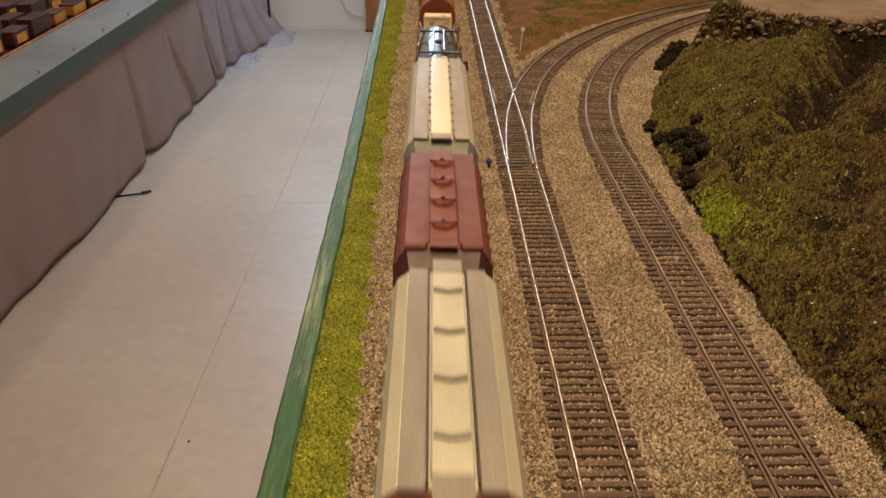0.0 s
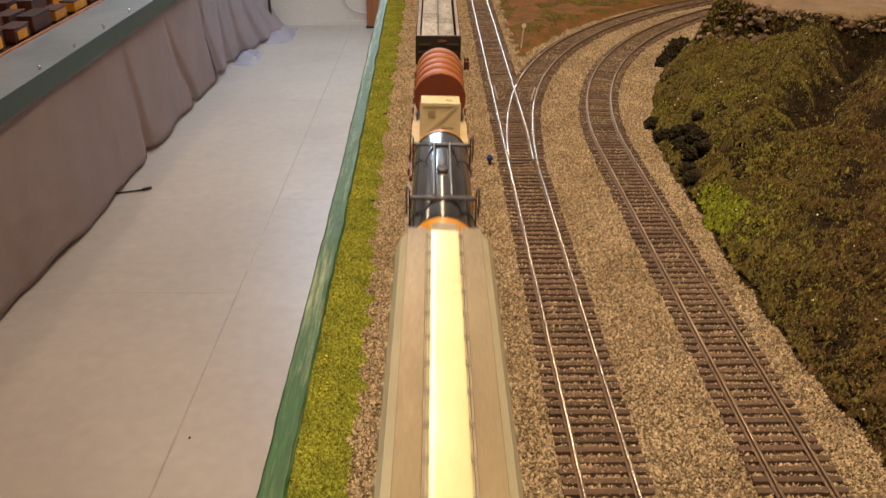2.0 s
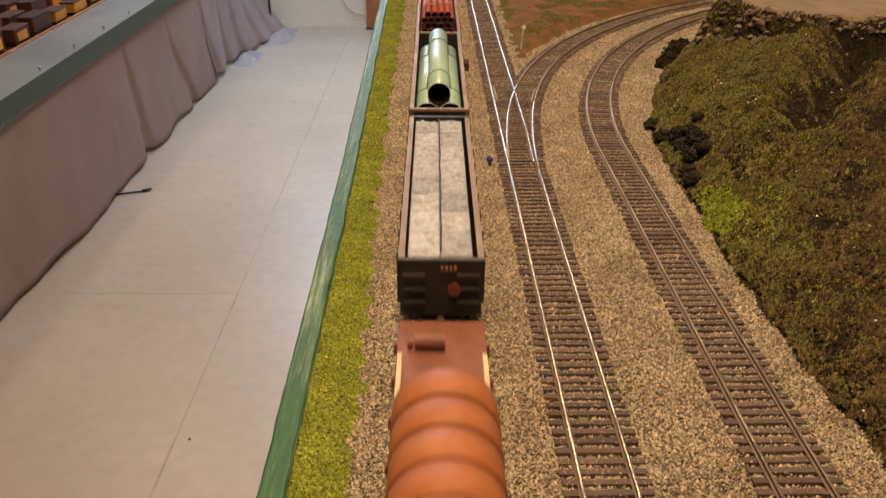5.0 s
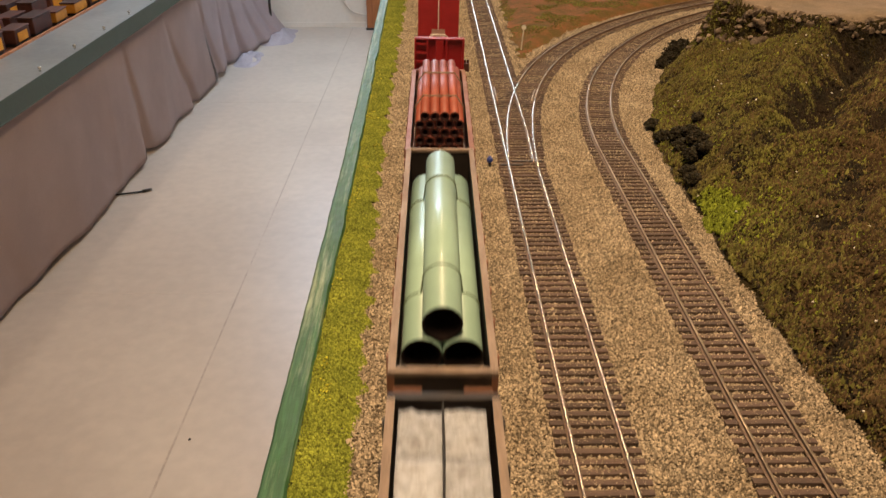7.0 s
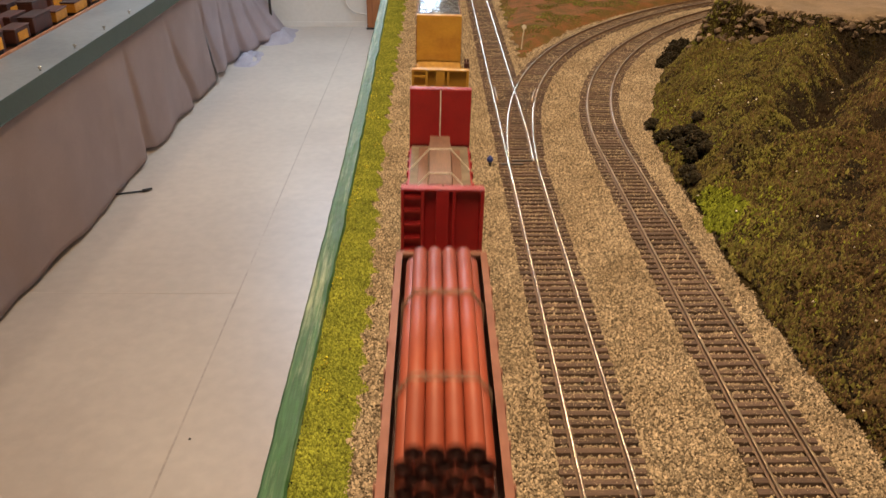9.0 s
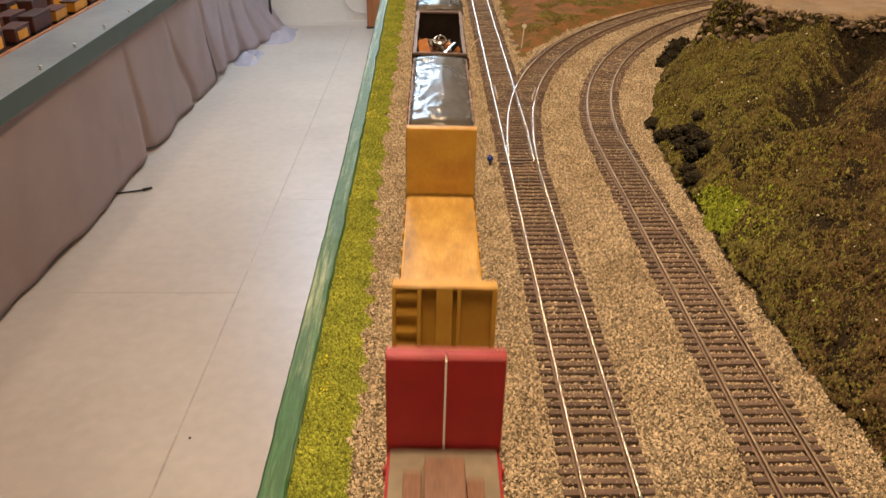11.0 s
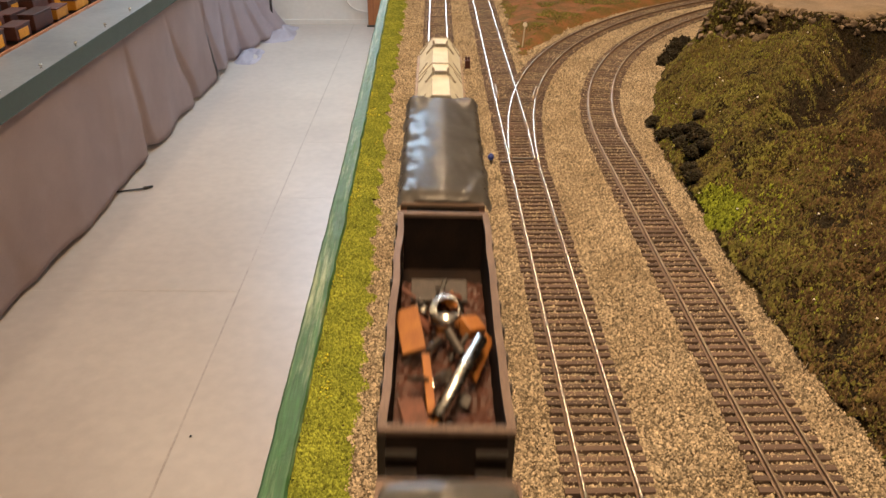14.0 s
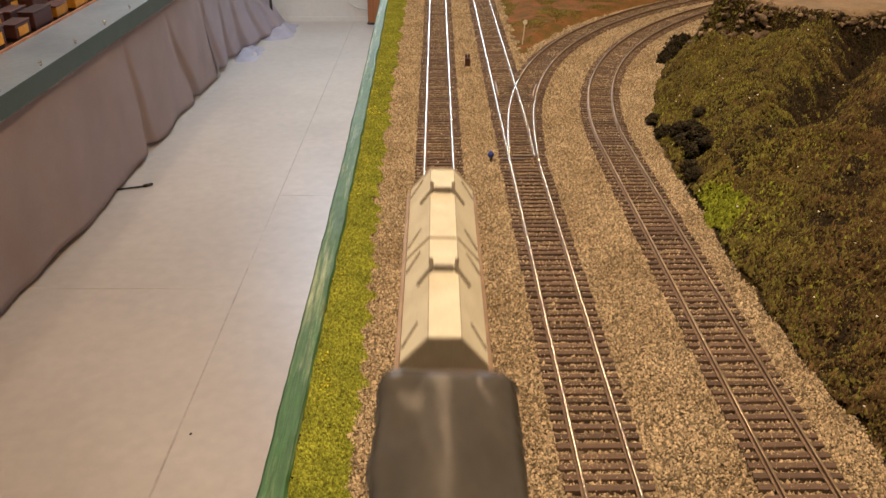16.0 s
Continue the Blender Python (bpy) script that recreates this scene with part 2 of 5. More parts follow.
    "bracket": mat("bracket_grey", (0.19, 0.165, 0.13), (0.15, 0.13, 0.10), 0.5, scale=150, spread=0.12),
    "hood_grey": mat("hood_grey", (0.33, 0.295, 0.235), (0.28, 0.25, 0.20), 0.5, scale=150, spread=0.12),
}

# ---- geometry helpers ----


def finish(name, bm, material, parent=None, label="", smooth=False):
    me = bpy.data.meshes.new(name)
    bm.to_mesh(me)
    bm.free()
    mats = material if isinstance(material, (list, tuple)) else [material]
    for m in mats:
        me.materials.append(m)
    if smooth:
        for p in me.polygons:
            p.use_smooth = True
    ob = new(name, me)
    if parent:
        ob.parent = parent
    return tagged(ob, label)


def part(name, bm, material, parent, label="", smooth=False):
    """One mesh object under a thing or a part."""
    return finish(name, bm, material, parent, label, smooth)


def box(bm, x0, x1, y0, y1, z0, z1, bev=0.0, turn=None, mi=0):
    m = Matrix.Translation(((x0 + x1) / 2, (y0 + y1) / 2, (z0 + z1) / 2))
    if turn:
        m = m @ turn
    m = m @ Matrix.Diagonal((x1 - x0, y1 - y0, z1 - z0, 1))
    vs = bmesh.ops.create_cube(bm, size=1, matrix=m)["verts"]
    for f in {f for v in vs for f in v.link_faces}:
        f.material_index = mi
    if bev:
        bmesh.ops.bevel(bm, geom=list({e for v in vs for e in v.link_edges}), offset=bev, segments=2, affect="EDGES", profile=0.5)
    return bm


def bx(*a, **k):
    return box(bmesh.new(), *a, **k)


def rod(bm, p, q, r, seg=8, r2=None):
    p, q = Vector(p), Vector(q)
    m = Matrix.Translation((p + q) / 2) @ (q - p).to_track_quat("Z", "Y").to_matrix().to_4x4()
    bmesh.ops.create_cone(bm, cap_ends=True, segments=seg, radius1=r, radius2=r if r2 is None else r2, depth=(q - p).length, matrix=m)
    return bm


def prism(bm, pts, y0, y1, mi=0):
    """A profile of (x, z) points, counter-clockwise seen from the front, drawn out along the track."""
    a = [bm.verts.new((x, y0, z)) for x, z in pts]
    b = [bm.verts.new((x, y1, z)) for x, z in pts]
    n = len(pts)
    fs = [bm.faces.new(a), bm.faces.new(b[::-1])]
    for i in range(n):
        j = (i + 1) % n
        fs.append(bm.faces.new((a[i], b[i], b[j], a[j])))
    for f in fs:
        f.material_index = mi
    bmesh.ops.recalc_face_normals(bm, faces=fs)
    return bm


def pipe_mesh(bm, x, z, y0, y1, r, wall, seg=24):
    """An open pipe along the track; bore and end rims take the second material, dark where it paints shade."""
    rings = []
    for rr, y in ((r, y0), (r, y1), (r - wall, y1), (r - wall, y0)):
        rings.append([bm.verts.new((x + rr * math.cos(2 * math.pi * i / seg), y, z + rr * math.sin(2 * math.pi * i / seg))) for i in range(seg)])
    for k in range(4):
        u, v = rings[k], rings[(k + 1) % 4]
        for i in range(seg):
            j = (i + 1) % seg
            f = bm.faces.new((u[i], u[j], v[j], v[i]))
            f.material_index = 1 if k else 0
            f.smooth = k in (0, 2)
    bmesh.ops.recalc_face_normals(bm, faces=bm.faces)
    return bm


def tube(pts, r, seg=6):
    """One bent round wire through the points."""
    bm = bmesh.new()
    pts = [Vector(p) for p in pts]
    rings = []
    for i, p in enumerate(pts):
        d = (pts[min(i + 1, len(pts) - 1)] - pts[max(i - 1, 0)]).normalized()
        u = d.cross(Vector((0, 1, 0.01))).normalized()
        v = d.cross(u)
        rings.append([bm.verts.new(p + u * r * math.cos(2 * math.pi * k / seg) + v * r * math.sin(2 * math.pi * k / seg)) for k in range(seg)])
    for a, b in zip(rings, rings[1:]):
        for k in range(seg):
            bm.faces.new((a[k], a[(k + 1) % seg], b[(k + 1) % seg], b[k]))
    bm.faces.new(rings[0]), bm.faces.new(rings[-1][::-1])
    bmesh.ops.recalc_face_normals(bm, faces=bm.faces)
    return bm


def thing(name, label, category, group=""):
    return tagged(new(name), label, category, group)


def setting(name, bm, material, label, smooth=False):
    return tagged(finish(name, bm, material, None, "", smooth), label, "structure", kind="structure")


rng = np.random.default_rng(7)


def scatter(name, pts, sizes, material, squash=0.75, parent=None, jag=0.35, half=False):
    """Many small irregular eight-sided lumps in one mesh."""
    n, k = len(pts), 5 if half else 6
    base = np.array([(1, 0, 0), (0, 1, 0), (-1, 0, 0), (0, -1, 0), (0, 0, 1), (0, 0, -1)], float)
    tri = np.array([(0, 1, 4), (1, 2, 4), (2, 3, 4), (3, 0, 4), (1, 0, 5), (2, 1, 5), (3, 2, 5), (0, 3, 5)])
    if half:
        base, tri = base[:5], tri[:4]
        base[:4, 2] = -0.6
    v = base[None] * (1 + jag * rng.uniform(-1, 1, (n, k, 1))) + jag * 0.5 * rng.uniform(-1, 1, (n, k, 3))
    v[:, :, 2] *= squash
    a, b = rng.uniform(0, 2 * np.pi, n), rng.uniform(-0.6, 0.6, n) * (0.6 if half else 1.2)
    y, z = v[:, :, 1].copy(), v[:, :, 2].copy()
    v[:, :, 1], v[:, :, 2] = y * np.cos(b)[:, None] - z * np.sin(b)[:, None], y * np.sin(b)[:, None] + z * np.cos(b)[:, None]
    x, y = v[:, :, 0].copy(), v[:, :, 1].copy()
    v[:, :, 0], v[:, :, 1] = x * np.cos(a)[:, None] - y * np.sin(a)[:, None], x * np.sin(a)[:, None] + y * np.cos(a)[:, None]
    v = v * np.asarray(sizes)[:, None, None] + np.asarray(pts)[:, None, :]
    f = (tri[None] + (np.arange(n) * k)[:, None, None]).reshape(-1, 3)
    me = bpy.data.meshes.new(name)
    me.vertices.add(n * k)
    me.vertices.foreach_set("co", v.reshape(-1).astype(np.float32))
    me.loops.add(len(f) * 3)
    me.loops.foreach_set("vertex_index", f.reshape(-1).astype(np.int32))
    me.polygons.add(len(f))
    me.polygons.foreach_set("loop_start", (np.arange(len(f)) * 3).astype(np.int32))
    me.materials.append(material)
    me.update(calc_edges=True)
    ob = new(name, me)
    if parent:
        ob.parent = parent
    return ob


def smooth01(t):
    t = np.clip(t, 0, 1)
    return t * t * (3 - 2 * t)


# ---- the room ----
X0, X1, Y0, Y1 = -3.2, 2.6, -2.4, 5.52
setting("floor", bx(X0, X1, Y0, Y1, FLOOR - 0.05, FLOOR), M["floor"], "pale greyish beige vinyl sheet floor, scuffed")
AISLE = pose(-0.588, 2.1, 0, 0, 0, -0.6)
seam = setting("floor_seam", bx(-0.0025, 0.0025, -4.4, 3.38, FLOOR + 0.0003, FLOOR + 0.0007), M["seam"], "dark joint between two lengths of floor sheet")
seam.matrix_world = AISLE
bm = bmesh.new()
for x0_, x1_, y in ((-0.62, -0.004, -0.02), (0.004, 0.6, 0.64), (0.004, 0.6, 1.21), (-0.62, -0.004, 1.80)):
    box(bm, x0_, x1_, y - 0.0022, y + 0.0022, FLOOR + 0.0003, FLOOR + 0.0006)
seam = setting("floor_seam", bm, M["seam_faint"], "faint cross joints between floor sheets")
seam.matrix_world = AISLE
setting("ceiling", bx(X0, X1, Y0, Y1, CEIL, CEIL + 0.05), M["ceil"], "plain off-white room ceiling")
wx0, wx1, wz0, wz1 = WINDOW
bm = bx(X0, wx0, Y1, Y1 + 0.1, FLOOR, CEIL)
box(bm, wx1, X1, Y1, Y1 + 0.1, FLOOR, CEIL)
box(bm, wx0, wx1, Y1, Y1 + 0.1, FLOOR, wz0)
box(bm, wx0, wx1, Y1, Y1 + 0.1, wz1, CEIL)
setting("wall_north", bm, M["wall"], "white painted wall at the end of the aisle")
win = tagged(new("window_1"), "plain white framed window in the end wall", "window", kind="structure")
for a, b, c, d in ((wx0, wx0 + 0.04, wz0, wz1), (wx1 - 0.04, wx1, wz0, wz1), (wx0 + 0.04, wx1 - 0.04, wz0, wz0 + 0.04), (wx0 + 0.04, wx1 - 0.04, wz1 - 0.04, wz1)):
    part("window_frame", bx(a, b, Y1 + 0.03, Y1 + 0.07, c, d), M["white"], win)
m = bpy.data.materials.new("bright_sky")
nt, N_, L_, p_ = nodes_of(m)
p_.inputs["Emission Color"].default_value, p_.inputs["Emission Strength"].default_value = (0.7, 0.85, 1.0, 1), 3.0
setting("backdrop", bx(wx0 - 0.1, wx1 + 0.1, Y1 + 0.12, Y1 + 0.13, wz0 - 0.1, wz1 + 0.1), m, "bright pale sky outside the window")
setting("wall_south", bx(X0, X1, Y0 - 0.1, Y0, FLOOR, CEIL), M["wall"], "white painted wall")
setting("wall_west", bx(X0 - 0.1, X0, Y0, Y1, FLOOR, CEIL), M["wall"], "white painted wall")
setting("wall_east", bx(X1, X1 + 0.1, Y0, Y1, FLOOR, CEIL), M["wall"], "white painted wall")
setting("baseboard", bx(-1.1, -0.46, Y1 - 0.008, Y1 - 0.001, FLOOR, FLOOR + 0.03), M["wall"], "low white skirting along the wall")
post = thing("wooden_post", "reddish brown varnished wooden post against the white wall", "post")
part("shaft", bx(-0.452, -0.36, Y1 - 0.09, Y1 - 0.002, FLOOR, FLOOR + 1.6, bev=0.006), M["wood"], post)
part("plinth", bx(-0.458, -0.352, Y1 - 0.1, Y1 - 0.002, FLOOR, FLOOR + 0.012, bev=0.004), M["black"], post)

cord = bpy.data.curves.new("wall_cord", "CURVE")
cord.dimensions, cord.bevel_depth = "3D", 0.004
sp = cord.splines.new("BEZIER")
sp.bezier_points.add(2)
for p, co in zip(sp.bezier_points, ((-0.62, 5.505, -0.85), (-0.56, 5.505, -0.952), (-0.452, 5.505, -0.985))):
    p.co, p.handle_left_type, p.handle_right_type = co, "AUTO", "AUTO"
cord.materials.append(M["ceil"])
tagged(new("wall_cord", cord), "thin grey cord sagging on the white wall", "cord")

for lx, ly, sx, sy, watts, colour in LAMPS:
    lamp = thing("ceiling_light", "long white ceiling light fitting with a bright tube", "ceiling light", "ceiling lights")
    part("housing", bx(lx - sx / 2 - 0.03, lx + sx / 2 + 0.03, ly - sy / 2 - 0.03, ly + sy / 2 + 0.03, CEIL - 0.09, CEIL, bev=0.01), M["white"], lamp)

# ---- the neighbouring layout across the aisle ----
AX = -1.172
SKEW = pose(AX, 2.1, 0, 0, 0, -0.52) @ pose(-AX, -2.1, 0)
unit = thing("layout_table", "neighbouring display table with a dark green fascia", "table")
part("fascia_board", bx(AX - 0.02, AX, 0.2, 5.2, -0.557, -0.4925, bev=0.003), M["fascia2"], unit, "dark green painted fascia board")
part("ledge", bx(AX - 0.2, AX - 0.001, 0.2, 5.2, -0.4995, -0.4915, bev=0.001), M["ledge"], unit, "glossy grey ledge strip")
part("lip", bx(AX - 0.208, AX - 0.2, 0.2, 5.2, -0.513, -0.484, bev=0.001), M["wood"], unit, "reddish brown wooden lip")
part("table_top", bx(AX - 1.5, AX - 0.208, 0.2, 5.2, -0.543, -0.4995), M["box_dark"], unit, "dark brown table top")
for i in range(16):
    y = 0.853 + i * 0.2625
    bm = rod(bmesh.new(), (AX - 0.018, y, -0.4915), (AX - 0.018, y, -0.482), 0.0035, 8)
    rod(bm, (AX - 0.018, y, -0.482), (AX - 0.018, y, -0.478), 0.0065, 10, 0.005)
    part("screw", bm, M["screw"], unit, "small bright steel screw", True)
unit.matrix_world = SKEW

rs = random.Random(5)
for i in range(84):
    col, row = i % 14, i // 14
    y, x = 1.95 + col * 0.165 + rs.uniform(-0.012, 0.012), AX - 0.235 - row * 0.085 + rs.uniform(-0.006, 0.006)
    w, l, h = 0.055, rs.uniform(0.10, 0.14), rs.uniform(0.045, 0.07) + 0.012 * row
    kind = rs.choice((0, 0, 1, 2, 2))
    ob = thing("model_wagon", ("dark brown model wagon with a yellow panel", "yellow boxy model wagon on the dark table", "dark boxy model wagon")[kind], "model wagon", "wagons on the far table")
    part("body", bx(-w / 2, w / 2, -l / 2, l / 2, 0.012, h, bev=0.003), M["box_yellow" if kind == 1 else "box_dark"], ob)
    part("roof", bx(-w / 2 - 0.002, w / 2 + 0.002, -l / 2 - 0.002, l / 2 + 0.002, h + 0.0005, h + 0.006, bev=0.002), M["box_dark"], ob)
    if kind == 0:
        part("panel", bx(w / 2 + 0.0005, w / 2 + 0.002, -l * 0.35, l * 0.3, h * 0.3, h * 0.85), M["box_yellow"], ob)
    part("underframe", bx(-w / 2 + 0.006, w / 2 - 0.006, -l / 2 + 0.01, l / 2 - 0.01, 0.0, 0.0115), M["black"], ob)
    ob.matrix_world = SKEW @ pose(x - 0.015, y, -0.4995, 0, 0, rs.uniform(-3, 3))

# where a fold starts along the table, its width, its depth and how far it drifts along towards the hem
CREASES = ((1.30, 0.12, 0.8, 0.2), (1.95, 0.16, 0.5, 0.1), (3.10, 0.060, 1.7, 0.10), (3.60, 0.055, 1.5, 0.27), (4.12, 0.055, 1.4, 0.20),
           (4.45, 0.05, 1.2, 0.12), (4.68, 0.05, 1.5, 0.10), (4.93, 0.05, 1.6, 0.08), (5.14, 0.05, 1.5, 0.05))
# Hanging cloth: folded sheet from the fascia to the floor, a little out at the hem.


def hanging(y0, y1, x_top, z_top, z_bot, depth, seed, out=0.0, n=260, rows=26):
    bm = bmesh.new()
    g = []
    for i in range(n + 1):
        y = y0 + (y1 - y0) * i / n
        col = []
        for j in range(rows + 1):
            s = j / rows
            f = noise.noise((y * 2.2, s * 0.6, seed)) + 0.6 * noise.noise((y * 5.5 + s * 0.7, s * 0.9, seed + 9))
            sharp = -0.6 * abs(noise.noise((y * 3.1 + s * 0.5, seed * 3, s * 0.4))) + 0.10 * noise.noise((y * 9, s * 7, seed + 30)) + 0.05 * noise.noise((y * 21 + s * 4, s * 16, seed + 40))
            hem = 0.014 + 0.030 * abs(noise.noise((y * 2.4, seed, 5)))
            for yc, wd, dp, drift in CREASES:
                q = (y - yc - drift * s) / (wd * (0.55 + 0.9 * s))
                f -= dp * (0.45 + 0.55 * s) * math.exp(-(q / (0.28 if q > 0 else 0.9)) ** 2)
            col.append(bm.verts.new((x_top + depth * (0.25 + 0.75 * s) * (f * 0.7 + sharp * 0.9 + 0.2) + out * s * s * (1 + 5 * float(smooth01((y - 4.5) / 0.9))) - 0.03 * s * float(smooth01((2.5 - y) / 0.6)), y, z_top + (z_bot + hem - z_top) * s)))
        g.append(col)
    for i in range(n):
        for j in range(rows):
            bm.faces.new((g[i][j], g[i + 1][j], g[i + 1][j + 1], g[i][j + 1]))
    bmesh.ops.solidify(bm, geom=bm.faces, thickness=0.0015)
    bmesh.ops.recalc_face_normals(bm, faces=bm.faces)
    return bm


skirt = thing("table_skirt", "taupe cloth skirt hanging in soft folds down to the floor", "cloth skirt")
part("panel", hanging(0.2, 4.22, AX - 0.022, -0.555, FLOOR, 0.029, 3, 0.014, n=560), M["cloth"], skirt, smooth=True)
# same cloth; the far end's cool pale daylight is put into its colour
part("panel", hanging(4.20, 5.4, AX - 0.0215, -0.555, FLOOR, 0.031, 3, 0.03, n=200), M["cloth_daylit"], skirt, "far cloth panel with pale daylight painted into its colour", smooth=True)
skirt.matrix_world = SKEW


def cloth_heap(x0, x1, y0, y1, h, seed):
    bm = bmesh.new()
    n = 40
    g = []
    for i in range(n + 1):
        for j in range(n + 1):
            u, v = i / n, j / n
            e = smooth01(min(u, 1 - u) * 2.4) * smooth01(min(v, 1 - v) * 2.4)
            z = e * h * (0.5 + 0.7 * noise.noise((u * 2.2 + seed, v * 2.6, seed)) + 0.22 * noise.noise((u * 6, v * 7, seed)))
            g.append(bm.verts.new((x0 + (x1 - x0) * u + 0.02 * noise.noise((v * 5, seed, 1)), y0 + (y1 - y0) * v, FLOOR - 0.003 + max(float(z), 0))))
    for i in range(n):
        for j in range(n):
            a = i * (n + 1) + j
            bm.faces.new((g[a], g[a + n + 1], g[a + n + 2], g[a + 1]))
    return bm


for args in ((-1.16, -1.00, 4.5, 4.9, 0.07, 2), (-1.10, -0.88, 4.98, 5.48, 0.09, 6)):
    tagged(finish("bunched_cloth", cloth_heap(*args), M["cloth_heap"], None, "", True), "pale cloth bunched in a heap on the floor", "cloth", "cloth heaps")
leg = thing("black_stand", "slim black metal stand upright beside the pale cloth", "stand")
part("shaft", bx(-1.06, -1.045, 5.30, 5.315, FLOOR, -0.58, bev=0.002), M["black"], leg)

# cable end lying on the floor
cable = thing("cable_end", "short black cable with a plug lying on the floor", "cable")
bm = rod(bmesh.new(), (-1.19, 2.785, FLOOR + 0.005), (-1.10, 2.815, FLOOR + 0.005), 0.0035, 8)
part("lead", bm, M["black"], cable, smooth=True)
bm = rod(bmesh.new(), (-1.10, 2.815, FLOOR + 0.006), (-1.072, 2.835, FLOOR + 0.006), 0.0062, 10, 0.0045)
part("plug", bm, M["black"], cable, smooth=True)

# ---- the layout: base, fascia, tracks ----
LY0, LY1, LX1 = -0.35, 1.75, 1.15
setting("layout_base", bx(-0.0560, LX1, LY0, LY1, -0.06, -0.0042), M["bed"], "layout board under a thin bed of tan ballast")
setting("layout_skirt", bx(-0.03, LX1 - 0.05, LY0 + 0.05, LY1 - 0.05, FLOOR, -0.062), M["cloth"], "taupe cloth round the layout's stand")


def edge_drift(y):
    """The board edge bends slowly away from the track."""
    return np.interp(y, [0.19, 0.47, 0.8, 0.97], [0.0, -0.0010, -0.0050, -0.0072])


bm = bmesh.new()
n = 1100
prev = None
for i in range(n + 1):
    y = LY0 + (LY1 - LY0) * i / n
    a = 0.0007 * noise.noise((y * 18, 1, 0)) + 0.0003 * noise.noise((y * 90, 2, 0))
    b = 0.0010 * noise.noise((y * 25, 5, 0)) + 0.0006 * noise.noise((y * 80, 7, 0))
    c = 0.0006 * noise.noise((y * 30, 9, 0))
    d = float(edge_drift(y))
    ridge = [0.0004 * noise.noise((y * 40, 20 + k, 0)) + 0.0003 * noise.noise((y * 150, 30 + k, 0)) for k in range(4)]
    ring = [bm.verts.new(p) for p in ((-0.0579 + a + d, y, -0.12), (-0.0579 + a + d, y, -0.0012 + c), (-0.0568 + a + d, y, 0.0002 + c),
                                      (-0.0550 + d, y, 0.0002 + ridge[0]), (-0.0532 + d, y, 0.0003 + ridge[1]), (-0.0514 + d, y, 0.0002 + ridge[2]),
                                      (-0.0494 + b + d, y, 0.0003 - c), (-0.0486 + b + d, y, -0.0008), (-0.0486 + d, y, -0.12))]
    if prev:
        for k in range(8):
            bm.faces.new((prev[k], prev[k + 1], ring[k + 1], ring[k]))
    prev = ring
bmesh.ops.recalc_face_normals(bm, faces=bm.faces)
setting("fascia", bm, M["fascia"], "narrow green painted board edge with worn pale scuffs")

GAUGE = 0.0087


def straight_train(s):
    return 0.0, s, 0.0


def straight_middle(s):
    return 0.0549 - 0.0066 * s, s, 0.0066


def arc_track(cx, cy, r, y_start, lead):
    """Straight up to y_start, then round the arc; returns a function of the distance along it."""
    def at(s):
        if s < y_start:
            return cx - r + lead * (y_start - s), s, lead
        a = (s - y_start) / r + (y_start - cy) / r
        return cx - r * math.cos(a), cy + r * math.sin(a), -math.tan(a) if abs(a) < 1.5 else -14
    return at


curve_right = arc_track(0.6425, 0.4954, 0.5307, 0.4954, 0.0125)
branch_arc = arc_track(0.6076, 0.49, 0.556, 0.49, 0.0)
EASE_Y, EASE_X = [0.455, 0.50, 0.53, 0.58, 0.62, 0.68, 0.75], [0.0, 0.0020, 0.0030, 0.0030, 0.0024, 0.0012, 0.0]


def branch(s):
    """The diverging road: an arc that eases out of the straight a little earlier."""
    x, y, h = branch_arc(s)
    return x + float(np.interp(y, EASE_Y, EASE_X)), y, h




def side(fn, s, off):
    """The point off metres to the side of the line at s, and the heading there."""
    x, y, _ = fn(s)
    x2, y2, _ = fn(s + 0.0005)
    d = Vector((x2 - x, y2 - y)).normalized()
    return x + d.y * off, y - d.x * off, math.atan2(d.x, d.y)


RAIL = [(-0.0011, -0.0022), (0.0011, -0.0022), (0.0011, -0.0018), (0.0003, -0.0015), (0.0003, -0.0008), (0.0005, -0.0006),
        (0.0005, -0.00012), (0.00034, 0.0), (-0.00034, 0.0), (-0.0005, -0.00012), (-0.0005, -0.0006), (-0.0003, -0.0008), (-0.0003, -0.0015), (-0.0011, -0.0018)]


def rail(parent, fn, s0, s1, off, step=0.01, head="rail_head"):
    bm = bmesh.new()
    n = max(2, int((s1 - s0) / step))
    prev = None
    for i in range(n + 1):
        s = s0 + (s1 - s0) * i / n
        x, y, h = side(fn, s, off)
        ring = [bm.verts.new((x + px * math.cos(h), y - px * math.sin(h), pz)) for px, pz in RAIL]
        if prev:
            for k in range(len(RAIL)):
                j = (k + 1) % len(RAIL)
                f = bm.faces.new((prev[k], ring[k], ring[j], prev[j]))
                f.material_index = 1 if k in (6, 7, 8) else 0
                f.smooth = k in (6, 7, 8)
        else:
            bm.faces.new(ring)
        prev = ring
    bm.faces.new(prev[::-1])
    bmesh.ops.recalc_face_normals(bm, faces=bm.faces)
    return part("rail", bm, [M["rail_web"], M[head]], parent, "steel rail with a worn head and rusty sides")


TIE = bpy.data.meshes.new("tie")
bm = bx(-0.0145, 0.0145, -0.00125, 0.00125, -0.0045, -0.0022, bev=0.0002)
bm.to_mesh(TIE)
bm.free()
TIE.materials.append(M["tie"])
STEP = 0.0049
mask_cell = 0.0004
MX0, MY0 = -0.06, 0.05
mask = np.zeros((int(0.6 / mask_cell), int(1.1 / mask_cell)), bool)


